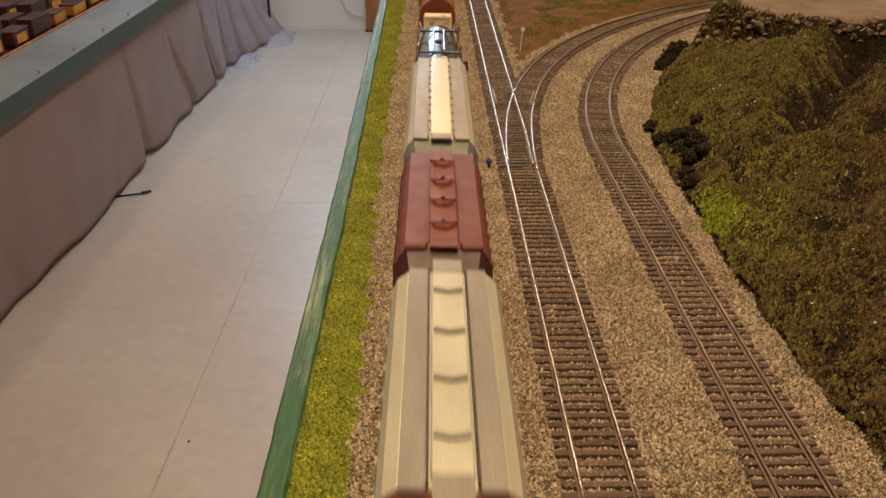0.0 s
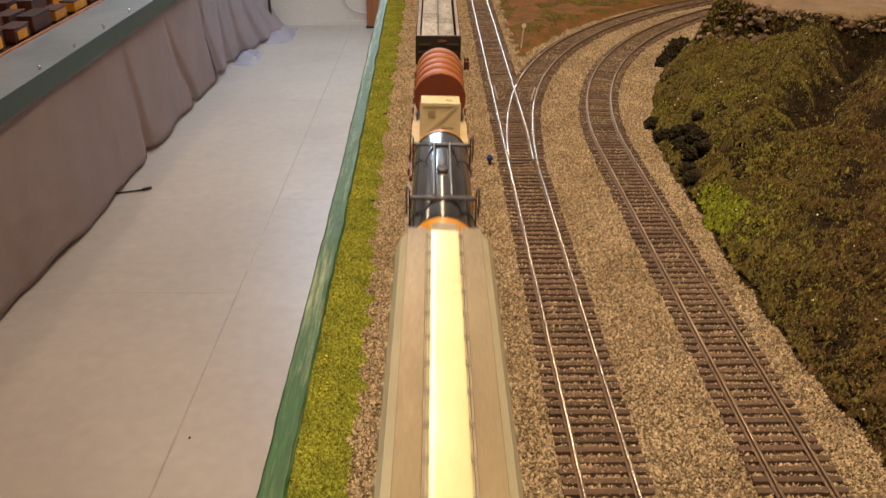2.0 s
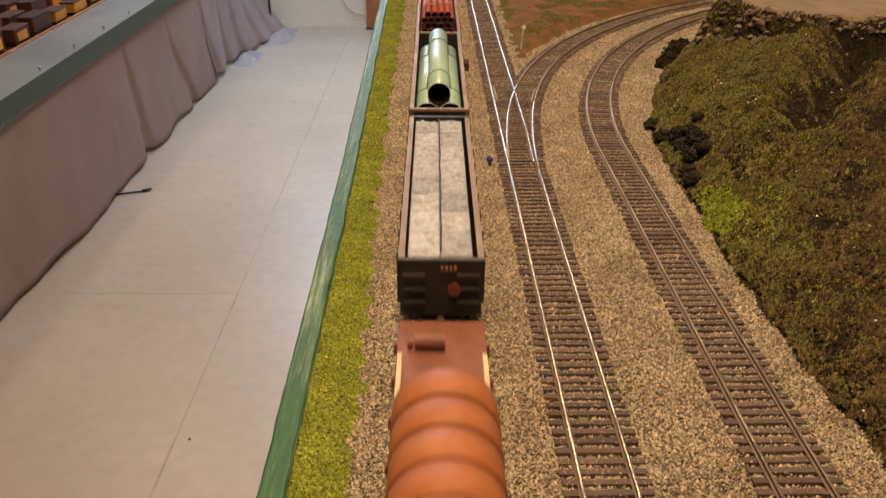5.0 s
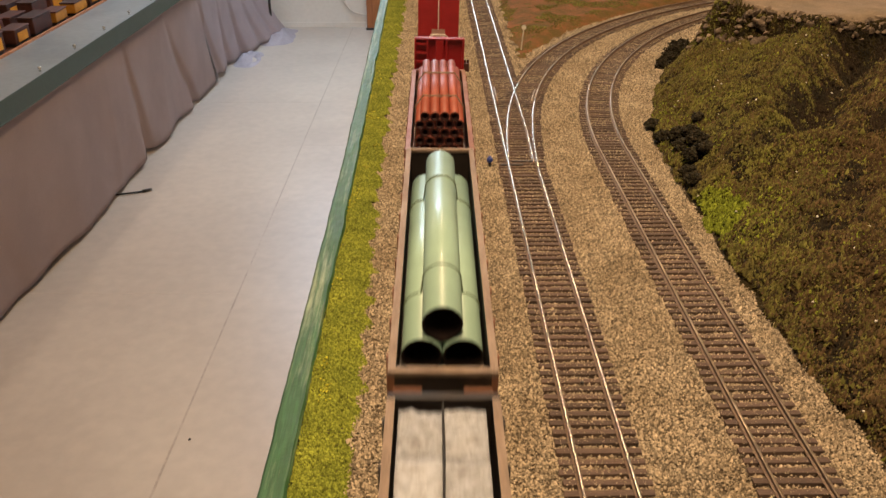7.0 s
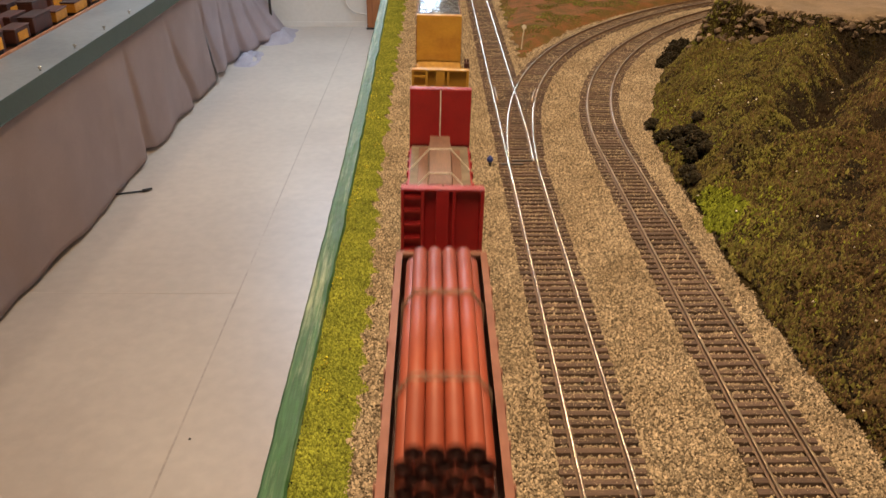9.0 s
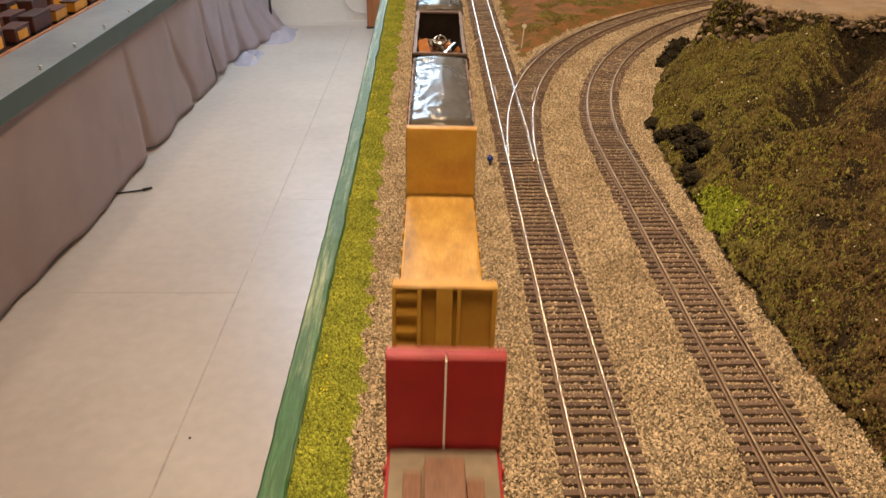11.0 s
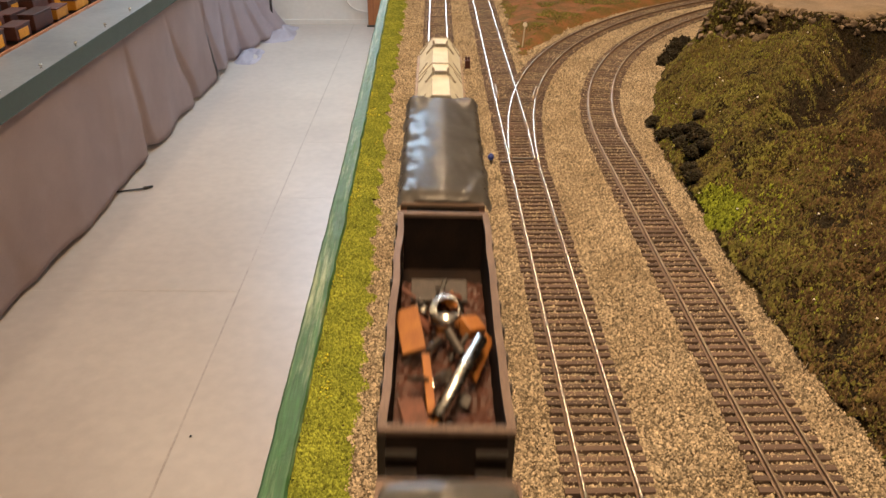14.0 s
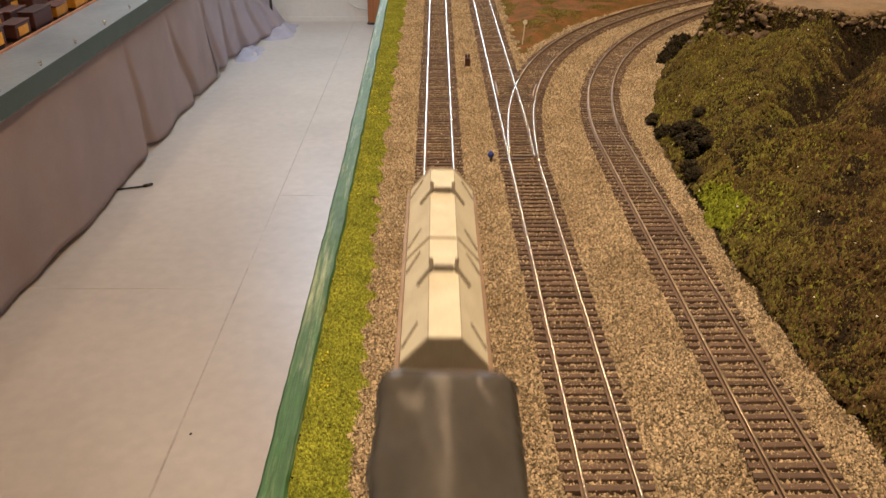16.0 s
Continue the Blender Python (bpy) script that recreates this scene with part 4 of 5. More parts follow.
speck.location = (-0.562, 1.44, FLOOR)

# ---- the train: each car in its own space, y from its front end backwards, z from the rail ----


def truck(car, y, wheel_r=0.0052):
    """A two-axle bogie: side frames, bolster, wheels on axles."""
    t = part("truck", bx(-0.0135, 0.0135, y - 0.0022, y + 0.0022, 0.0065, 0.0098, bev=0.0004), M["iron"], car, "dark cast bogie")
    for sx in (-1, 1):
        bm = bx(sx * 0.0125 - 0.0009, sx * 0.0125 + 0.0009, y - 0.0135, y + 0.0135, 0.0042, 0.0078, bev=0.0005)
        part("side_frame", bm, M["iron"], t)
    for dy in (-0.0098, 0.0098):
        bm = rod(bmesh.new(), (-0.0108, y + dy, wheel_r), (0.0108, y + dy, wheel_r), 0.001, 8)
        for sx in (-1, 1):
            rod(bm, (sx * 0.0078, y + dy, wheel_r), (sx * 0.0102, y + dy, wheel_r), wheel_r, 20)
        part("wheelset", bm, M["iron"], t, smooth=False)


def running_gear(car, length, sill=M["iron"]):
    truck(car, 0.02), truck(car, length - 0.02)
    part("centre_sill", bx(-0.0035, 0.0035, 0.002, length - 0.002, 0.0098, 0.0125), sill, car)
    for y0, y1 in ((-0.007, 0.002), (length - 0.002, length + 0.007)):
        bm = bx(-0.0012, 0.0012, y0, y1, 0.0085, 0.0108, bev=0.0003)
        box(bm, -0.002, 0.002, y0 if y0 < 0 else y1 - 0.003, y0 + 0.003 if y0 < 0 else y1, 0.0078, 0.0115, bev=0.0006)
        part("coupler", bm, M["iron"], car, "small iron knuckle coupler")


def ladder(car, x, y, z0, z1, w, n, material, face="y"):
    bm = bmesh.new()
    for k in range(n):
        z = z0 + (z1 - z0) * (k + 0.5) / n
        rod(bm, (x - w / 2, y, z), (x + w / 2, y, z), 0.00035, 6)
    for s in (-1, 1):
        rod(bm, (x + s * w / 2, y, z0), (x + s * w / 2, y, z1), 0.00035, 6)
    return part("ladder", bm, material, car)


def covered_hopper(label, length, top, body, panel, centre, hatches, style):
    car = thing("covered_hopper_car", label, "freight car", "train cars")
    w, e = style["half"], top - 0.0085
    inset = style["inset"]
    outline = [(-0.012, 0.012), (0.012, 0.012), (w, 0.024), (w, e), (w - 0.0017, top - 0.0045), (0.0130, top - 0.0018), (-0.0130, top - 0.0018), (0.0017 - w, top - 0.0045), (-w, e), (-w, 0.024)]
    part("body", prism(bmesh.new(), outline, inset, length - inset), body, car)
    for front in (True, False):
        ya, yc = (0.0005, inset - 0.0002) if front else (length - 0.0005, length - inset + 0.0002)
        bm = prism(bmesh.new(), [(-w + 0.0002, 0.014), (w - 0.0002, 0.014), (w - 0.0002, e), (w - 0.0019, top - 0.0047), (0.0130, top - 0.0020), (-0.0130, top - 0.0020), (0.0019 - w, top - 0.0047), (-w + 0.0002, e)], min(ya, yc), max(ya, yc))
        for v in bm.verts:
            if abs(v.co.y - ya) < 1e-6 and v.co.z > 0.03:
                v.co.z -= style["slope"]
                v.co.x *= 0.9
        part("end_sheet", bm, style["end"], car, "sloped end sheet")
    # lengthwise running boards either side of the trough
    for s in (-1, 1):
        bw = style["board"]
        bm = bx(s * (0.0064 + bw) - bw, s * (0.0064 + bw) + bw, inset - 0.001, length - inset + 0.001, top - 0.0016, top - 0.0006, bev=0.0002)
        board = part("running_board", bm, panel, car, "long walkway board on the roof")
        if style["ribs"]:
            for k in range(9):
                xx = s * 0.0101 - 0.0033 + k * 0.00083
                part("rib", bx(xx - 0.00018, xx + 0.00018, inset, length - inset, top - 0.0006, top - 0.0001), panel, board)
        part("edge_strip", bx(s * 0.0060 - 0.0003, s * 0.0060 + 0.0003, inset, length - inset, top - 0.0015, top + 0.0004), style["strip"], car)
    bm = bx(-0.0052, 0.0052, inset + 0.003, length - inset - 0.003, top - 0.0017, top + 0.0005, bev=0.0006)
    part("hatch_trough", bm, centre, car, "long covered hatch trough on the roof ridge")
    for k in range(hatches):
        y = inset + 0.004 + (length - 2 * inset - 0.008) * (k + 0.5) / hatches
        if style["round"]:
            bm = rod(bmesh.new(), (0, y, top + 0.0005), (0, y, top + 0.0017), 0.0042, 20, 0.0036)
            box(bm, -0.0052, 0.0052, y - 0.0007, y + 0.0007, top + 0.0015, top + 0.0024, bev=0.0002)
            rod(bm, (0, y, top + 0.0015), (0, y, top + 0.0034), 0.0009, 8)
            box(bm, -0.0006, 0.0006, y - 0.0040, y + 0.0040, top + 0.0013, top + 0.0021)
        else:
            bm = bmesh.new()
            for s in (-1, 1):
                box(bm, s * 0.0022 - 0.0024, s * 0.0022 + 0.0024, y - 0.0008, y + 0.0008, top + 0.0004, top + 0.0016, bev=0.0003, turn=pose(0, 0, 0, 0, 0, s * 18))
        part("hatch", bm, style["hatch"], car, "round hatch cover with a cross bar" if style["round"] else "bent grey hatch bar")
    if style["clips"]:
        for k in range(int((length - 2 * inset) / 0.0125)):
            for s in (-1, 1):
                y = inset + 0.008 + k * 0.0125
                part("clip", bx(s * 0.0056 - 0.0008, s * 0.0056 + 0.0008, y - 0.0008, y + 0.0008, top + 0.0004, top + 0.0009), M["grating"], car)
    for y0, y1 in ((inset - style["lip"], inset + 0.0028), (length - inset - 0.0028, length - inset + style["lip"])):
        part("end_platform", bx(-0.0048, 0.0048, y0, y1, top - 0.0004, top + 0.0003), panel, car)
    for y in (0.0002, length - 0.0002):
        ladder(car, -0.0125, y, 0.014, e - 0.008, 0.0055, 8, style["end"])
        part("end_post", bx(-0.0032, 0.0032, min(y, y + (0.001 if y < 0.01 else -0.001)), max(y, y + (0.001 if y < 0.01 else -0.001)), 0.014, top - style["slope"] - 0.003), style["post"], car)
    n = 8
    for s in (-1, 1):
        for k in range(n):
            y = inset + 0.004 + (length - 2 * inset - 0.008) * k / (n - 1)
            part("side_rib", bx(s * (w + 0.0004) - 0.0004, s * (w + 0.0004) + 0.0004, y - 0.0006, y + 0.0006, 0.024, e - 0.0005), body, car)
    running_gear(car, length)
    return car


def gondola(label, length, rim, width, body, inside, rim_mat, wavy=0.0, floor=0.0135, ribs=9, end_mat=None):
    car = thing("gondola_car", label, "freight car", "train cars")
    w, th = width / 2, 0.0014
    part("floor", bx(-w + th, w - th, th, length - th, floor - 0.0025, floor), inside, car, "dark gondola floor")
    for s in (-1, 1):
        bm = bmesh.new()
        n = 26
        prev = None
        for i in range(n + 1):
            y = length * i / n
            off = wavy * noise.noise((y * 45, s * 3.3, length * 50))
            ring = [bm.verts.new(p) for p in ((s * (w - th) + off * 0.3, y, floor - 0.0025), (s * w + off * 0.3, y, floor - 0.0025), (s * w + off, y, rim - 0.0006), (s * (w - th) + off, y, rim - 0.0006))]
            if prev:
                for k in range(4):
                    f = bm.faces.new((prev[k], ring[k], ring[(k + 1) % 4], prev[(k + 1) % 4]))
                    f.material_index = 1 if k == 3 else 0
            else:
                bm.faces.new(ring)
            prev = ring
        bm.faces.new(prev[::-1])
        bmesh.ops.recalc_face_normals(bm, faces=bm.faces)
        part("side_wall", bm, [body, inside], car, "steel side wall")
        bm = bmesh.new()
        prev = None
        for i in range(n + 1):
            y = length * i / n
            off = wavy * noise.noise((y * 45, s * 3.3, length * 50))
            a, b = s * (w - th - 0.0004) + off, s * (w + 0.0007) + off
            ring = [bm.verts.new(p) for p in ((a, y, rim - 0.0016), (b, y, rim - 0.0016), (b, y, rim), (a, y, rim))]
            if prev:
                for k in range(4):
                    bm.faces.new((prev[k], ring[k], ring[(k + 1) % 4], prev[(k + 1) % 4]))
            else:
                bm.faces.new(ring)
            prev = ring
        bm.faces.new(prev[::-1])
        bmesh.ops.recalc_face_normals(bm, faces=bm.faces)
        part("top_rail", bm, rim_mat, car, "worn top rail")
        for k in range(ribs):
            y = length * (k + 0.5) / ribs
            part("side_rib", bx(s * (w + 0.0008) - 0.0008, s * (w + 0.0008) + 0.0008, y - 0.0012, y + 0.0012, floor - 0.002, rim - 0.0018), body, car)
    for k, y in enumerate((0.0, length - th)):
        # end walls wear the inside colour, dark where interior shade is painted
        part("end_wall", bx(-w + th, w - th, y, y + th, floor - 0.0025, rim - 0.0017), [inside], car, "ribbed end wall")
        part("end_rail", bx(-w - 0.0007, w + 0.0007, y - 0.0006, y + th + 0.0006, rim - 0.0016, rim + 0.0002, bev=0.0003), end_mat or rim_mat, car)
        yo = y - 0.0009 if k == 0 else y + th + 0.0009
        for sx, wd in ((-1, 0.009), (1, 0.009)):
            for q in range(3):
                z = floor + (rim - floor) * (0.16 + 0.27 * q)
                part("end_rib", bx(sx * (w - 0.0055) - wd / 2, sx * (w - 0.0055) + wd / 2, yo - 0.0008, yo + 0.0008, z - 0.0009, z + 0.0009, bev=0.0003), body, car)
    running_gear(car, length)
    return car


def tarp(label, length, width, z, seed, amp=0.0011, foil="tarp"):
    """A crinkled foil cover that turns down over the rim."""
    bm = bmesh.new()
    nx_, ny_ = 34, 110
    g_ = []
    for i in range(nx_ + 1):
        for j in range(ny_ + 1):
            u, v = i / nx_ * 2 - 1, j / ny_
            fx = min(1.0, (1 - abs(u)) * 7)
            fy = min(1.0, min(v, 1 - v) * 22)
            crown = 0.0026 * (1 - abs(u) ** 1.55) if foil == "tarp_dull" else 0.0026 * (1 - abs(u) ** 1.7)
            fold = abs(noise.noise((u * 1.6 + seed, v * 6, seed))) + 0.5 * abs(noise.noise((u * 3.5 + v * 3, v * 13, seed + 4))) * (1.2 if u < 0 else 0.5)
            big = noise.noise((u * 0.9, v * 3.0, seed + 20))
            edge = 0.0026 * (1 - fx) * abs(noise.noise((v * 22, u, seed)))
            drop = 0.0045 * ((1 - fx) ** 2 + (1 - fy) ** 2 * 0.55)
            zz_ = z + crown + amp * (0.6 - 1.0 * fold) * (0.35 + 0.65 * fx) * (0.35 + 0.65 * abs(u)) * (0.15 + 0.85 * fy) + (0.00016 if foil == "tarp_dull" else 0.0007) * big - drop + 0.0013 * abs(u) ** 2 * (math.exp(-((v - 0.95) / 0.05) ** 2) + 0.6 * math.exp(-((v - 0.05) / 0.04) ** 2))
            if foil == "tarp_dull":
                zz_ += (0.0013 * math.exp(-((abs(u) - 0.62 - 1.2 * (0.99 - v)) / 0.22) ** 2) * float(smooth01((v - 0.72) / 0.25)) + 0.0015 * abs(u) ** 2.5 * noise.noise((v * 15, u * 2.5, seed)) + 0.0005 * abs(u) * noise.noise((v * 9 + u * 4, u * 3, seed + 3)) + 0.0016 * abs(u) ** 4 * float(smooth01((v - 0.9) / 0.06))) + 0.0008 * math.exp(-((abs(u) - 0.5 - 1.8 * v) / 0.1) ** 2) * float(smooth01((0.25 - v) / 0.2))
            xx_ = u * width / 2 * (1 - 0.02 * (1 - fx)) + edge * (1 if u > 0 else -1)
            g_.append(bm.verts.new((xx_, v * length + 0.0005 * noise.noise((u * 2.2, seed, v * 3)), zz_)))
    for i in range(nx_):
        for j in range(ny_):
            a = i * (ny_ + 1) + j
            bm.faces.new((g_[a], g_[a + ny_ + 1], g_[a + ny_ + 2], g_[a + 1]))
    bmesh.ops.solidify(bm, geom=bm.faces, thickness=0.0003)
    bmesh.ops.recalc_face_normals(bm, faces=bm.faces)
    return tagged(finish("foil_cover", bm, M[foil], None, "", True), label, "tarpaulin", "foil covers")


def bulkhead_flat(label, length, top, body, deck_mat, deck_z, slit):
    car = thing("bulkhead_flat_car", label, "freight car", "train cars")
    w = 0.0178
    part("deck", bx(-0.0165, 0.0165, 0.008, length - 0.008, deck_z - 0.0022, deck_z, bev=0.0003), deck_mat, car, "worn plank deck")
    for s in (-1, 1):
        part("side_sill", bx(s * 0.0166 - 0.0008, s * 0.0166 + 0.0008, 0.008, length - 0.008, deck_z - 0.006, deck_z - 0.0006, bev=0.0003), body, car)
        for k in range(9):
            y = 0.014 + (length - 0.028) * k / 8
            part("stake_pocket", bx(s * 0.0178 - 0.0006, s * 0.0178 + 0.0006, y - 0.0012, y + 0.0012, deck_z - 0.0048, deck_z - 0.0012), body, car)
    for k, y in enumerate((0.0055, length - 0.0055)):
        o = -1 if k == 0 else 1
        head = part("bulkhead", bx(-w, -0.0003 if slit else w, y - 0.001, y + 0.001, deck_z, top, bev=0.0005), body, car, "tall end bulkhead")
        if slit:
            part("bulkhead", bx(0.0003, w, y - 0.001, y + 0.001, deck_z, top, bev=0.0005), body, car, "tall end bulkhead")
            part("joint", bx(-0.0006, 0.0006, y - 0.0006, y + 0.0006, deck_z, top - 0.001), M["white"], car, "pale gap between the bulkhead halves")
        # the outer side: frame, posts and a ladder of deep rungs
        ya, yb = sorted((y + o * 0.001, y + o * 0.0042))
        for x0_, x1_ in ((-w, -w + 0.0013), (-0.0093, -0.0078), (-0.0028, 0.0028), (0.0042, 0.0056), (w - 0.0017, w)):
            part("post", bx(x0_, x1_, ya, yb, deck_z, top - 0.0012, bev=0.0002), body, head)
        part("top_beam", bx(-w, w, ya, yb, top - 0.0011, top, bev=0.0002), body, head)
        part("foot_beam", bx(-w, w, ya, yb, deck_z - 0.005, deck_z - 0.0002, bev=0.0002), body, head)
        for q in range(5):
            z = deck_z + (top - deck_z) * (0.12 + 0.19 * q)
            part("rung", bx(-w + 0.0014, -0.0094, ya, yb, z - 0.0007, z + 0.0007), body, head)
    part("underframe", bx(-0.012, 0.012, 0.012, length - 0.012, 0.0095, deck_z - 0.0023), M["iron"], car)
    truck(car, 0.022), truck(car, length - 0.022)
    for y0, y1 in ((-0.008, 0.002), (length - 0.002, length + 0.008)):
        part("coupler", bx(-0.0014, 0.0014, y0, y1, 0.0080, 0.0105, bev=0.0003), M["iron"], car)
    return car


TRAIN = []
CANT = 1.4  # the straight track is slightly canted, so the cars lean a little


def rides(ob, u, lean=CANT):
    """A thing of the train whose own zero lies u metres along the track at the start."""
    ob.matrix_world = pose(0.0004, u, 0, 0, lean, 0)
    TRAIN.append((ob, u, lean))
    return ob


# covered hoppers
white_style = dict(half=0.0180, board=0.0031, inset=0.005, slope=0.006, lip=0.006, end=M["brown_car"], ribs=False, round=False, hatch=M["grating"], strip=M["iron"], clips=False, post=M["cream"])
# red ends and posts: body oxide darkened, painting the shade under the roof edge
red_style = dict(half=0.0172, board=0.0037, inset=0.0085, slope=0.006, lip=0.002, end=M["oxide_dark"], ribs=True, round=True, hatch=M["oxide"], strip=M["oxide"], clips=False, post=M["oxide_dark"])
teal_style = dict(half=0.0174, board=0.0034, inset=0.0095, slope=0.0045, lip=0.003, end=M["teal"], ribs=False, round=False, hatch=M["cream_gloss"], strip=M["hood_grey"], clips=True, post=M["black"])
rides(covered_hopper("cream covered hopper with grey roof walkways and hatches", 0.1095, 0.0555, M["cream"], M["grating"], M["cream"], 4, white_style), 0.133, 2.4)
rides(covered_hopper("oxide red covered hopper with ribbed roof and round hatches", 0.1045, 0.0565, M["oxide"], M["oxide"], M["oxide"], 4, red_style), 0.2445)
rides(covered_hopper("cream covered hopper with tan walkways and teal ends", 0.160, 0.0565, M["cream"], M["tan"], M["cream_gloss"], 0, teal_style), 0.3525)

# tank car
car = thing("tank_car", "glossy black tank car with orange end bands", "freight car", "train cars")
bm = bmesh.new()
pr = [(0.004, 0.0), (0.0048, 0.006), (0.007, 0.0105), (0.0105, 0.013), (0.0145, 0.0136)]
prof = pr + [(0.122 - a, r) for a, r in pr[::-1]]
seg = 40
rings = []
for y, r in prof:
    rings.append([bm.verts.new((r * math.cos(2 * math.pi * k / seg), y, 0.0358 + r * math.sin(2 * math.pi * k / seg))) for k in range(seg)] if r else [bm.verts.new((0, y, 0.0358))])
for a, b in zip(rings, rings[1:]):
    for k in range(seg):
        j = (k + 1) % seg
        v = [a[0] if len(a) == 1 else a[k], b[0] if len(b) == 1 else b[k], b[0] if len(b) == 1 else b[j], a[0] if len(a) == 1 else a[j]]
        bm.faces.new(list(dict.fromkeys(v)))
bmesh.ops.recalc_face_normals(bm, faces=bm.faces)
shell = part("tank", bm, M["tank"], car, "glossy black barrel", True)
for y0, y1 in ((0.0062, 0.0108), (0.1080, 0.1158)):
    bm = bmesh.new()
    fr = [[bm.verts.new((rr * math.cos(2 * math.pi * k / seg), y, 0.0358 + rr * math.sin(2 * math.pi * k / seg))) for k in range(seg)]
          for y, rr in (((y0, 0.0102), (y0 + 0.003, 0.0130), (y1, 0.01385)) if y0 < 0.05 else ((y0, 0.01385), (y1 - 0.003, 0.0130), (y1, 0.0102)))]
    for a, b in zip(fr, fr[1:]):
        for k in range(seg):
            bm.faces.new((a[k], b[k], b[(k + 1) % seg], a[(k + 1) % seg]))
    bmesh.ops.recalc_face_normals(bm, faces=bm.faces)
    part("band", bm, M["orange"], shell, "orange end band", True)
bm = rod(bmesh.new(), (0, 0.0585, 0.047), (0, 0.0585, 0.0503), 0.0026, 20)
rod(bm, (0, 0.0585, 0.0503), (0, 0.0585, 0.0508), 0.0029, 20, 0.0022)
part("manway", bm, M["iron"], car, "round manway dome")
for s in (-1, 1):
    part("hand_rail", rod(bmesh.new(), (s * 0.0036, 0.030, 0.0505), (s * 0.0036, 0.090, 0.0505), 0.0004, 6), M["chrome"], car, "pale lengthwise rail on the tank top")
    part("running_board", bx(s * 0.0155 - 0.0012, s * 0.0155 + 0.0012, 0.002, 0.120, 0.0165, 0.0175), M["rim"], car, "pale side walkway")
    part("panel", bx(s * 0.0139 - 0.0002, s * 0.0139 + 0.0002, 0.046, 0.058, 0.034, 0.039), M["orange"], car, "small orange panel")
for y in (0.029, 0.090):
    part("platform", bx(-0.0136, 0.0136, y - 0.0013, y + 0.0013, 0.0490, 0.0500), M["iron"], car, "dark crosswise step")
    for s in (-1, 1):
        bm = rod(bmesh.new(), (s * 0.0136, y, 0.018), (s * 0.0136, y, 0.0525), 0.0004, 6)
        rod(bm, (s * 0.0149, y + 0.004, 0.040), (s * 0.0149, y + 0.004, 0.0525), 0.0004, 6)
        rod(bm, (s * 0.0136, y, 0.0525), (s * 0.0149, y + 0.004, 0.0525), 0.0004, 6)
        rod(bm, (s * 0.0149, y + 0.004, 0.0525), (s * 0.0149, y - 0.004, 0.0475), 0.0004, 6)
        for q in range(7):
            z = 0.020 + q * 0.0042
            rod(bm, (s * 0.0136, y - 0.002, z), (s * 0.0149, y + 0.002, z), 0.0003, 5)
        part("ladder", bm, M["iron"], car)
part("saddle", bx(-0.011, 0.011, 0.006, 0.110, 0.0125, 0.0235, bev=0.001), M["iron"], car)
running_gear(car, 0.122)
rides(car, 0.5145)

# flat car with a boiler and a crate
car = thing("flat_car", "brown flat car carrying a crate and a ribbed boiler", "freight car", "train cars")
part("deck", bx(-0.0162, 0.0162, 0.0, 0.216, 0.0145, 0.0172, bev=0.0003), M["brown_car"], car, "brown flat deck")
for s in (-1, 1):
    part("side_sill", bx(s * 0.0158 - 0.0007, s * 0.0158 + 0.0007, 0.004, 0.212, 0.0098, 0.0144), M["brown_car"], car)
for s in (-1, 1):
    for k in range(10):
        part("stake_pocket", bx(s * 0.0171 - 0.0006, s * 0.0171 + 0.0006, 0.013 + k * 0.021, 0.0155 + k * 0.021, 0.011, 0.0155), M["brown_car"], car)
part("end_beam", bx(-0.0160, 0.0160, 0.0005, 0.004, 0.0085, 0.0144), M["oxide_dark"], car)
bm = rod(bmesh.new(), (-0.010, 0.198, 0.0205), (0.001, 0.198, 0.0205), 0.0031, 14)
rod(bm, (-0.0125, 0.198, 0.0195), (-0.0105, 0.198, 0.0195), 0.0018, 10)
part("brake_cylinder", bm, M["brown_car"], car, "brown brake cylinder on the deck")
part("valve_box", bx(-0.0092, -0.0040, 0.024, 0.029, 0.0172, 0.0200, bev=0.0004), M["oxide_dark"], car, "brown ribbed valve box")
for x, y in ((0.0008, 0.030), (0.0098, 0.026)):
    bm = rod(bmesh.new(), (x, y, 0.0172), (x, y, 0.0222), 0.0006, 8)
    rod(bm, (x - 0.0018, y, 0.0222), (x + 0.0018, y, 0.0222), 0.0005, 6)
    part("brake_staff", bm, M["oxide_dark"], car)
part("roller", rod(bmesh.new(), (-0.0012, 0.012, 0.0182), (0.0062, 0.012, 0.0182), 0.0011, 10), M["oxide_dark"], car)
running_gear(car, 0.216)
rides(car, 0.643)
sheet = thing("timber_sheet", "pale timber sheet lying on the flat car deck", "timber sheet")
part("board", bx(-0.0166, 0.0166, 0.0, 0.040, 0.0173, 0.0194, bev=0.0003), M["pale_wood"], sheet)
part("batten", bx(-0.0160, -0.0142, 0.041, 0.150, 0.0173, 0.0190, bev=0.0003), M["pale_wood"], sheet)
part("batten", bx(0.0142, 0.0160, 0.041, 0.150, 0.0173, 0.0190, bev=0.0003), M["pale_wood"], sheet)
rides(sheet, 0.6855)
crate = thing("crate", "cream wooden crate with diagonal braces and faded print", "crate")
part("box", bx(-0.0112, 0.0112, 0.0008, 0.0162, 0.0196, 0.0410, bev=0.0003), M["crate"], crate)
for x0_, x1_, z0_, z1_ in ((-0.0118, -0.0098, 0.0195, 0.0416), (0.0098, 0.0118, 0.0195, 0.0416), (-0.0097, 0.0097, 0.0195, 0.0213), (-0.0097, 0.0097, 0.0398, 0.0416)):
    part("frame_board", bx(x0_, x1_, 0.0, 0.0007, z0_, z1_), M["crate"], crate)
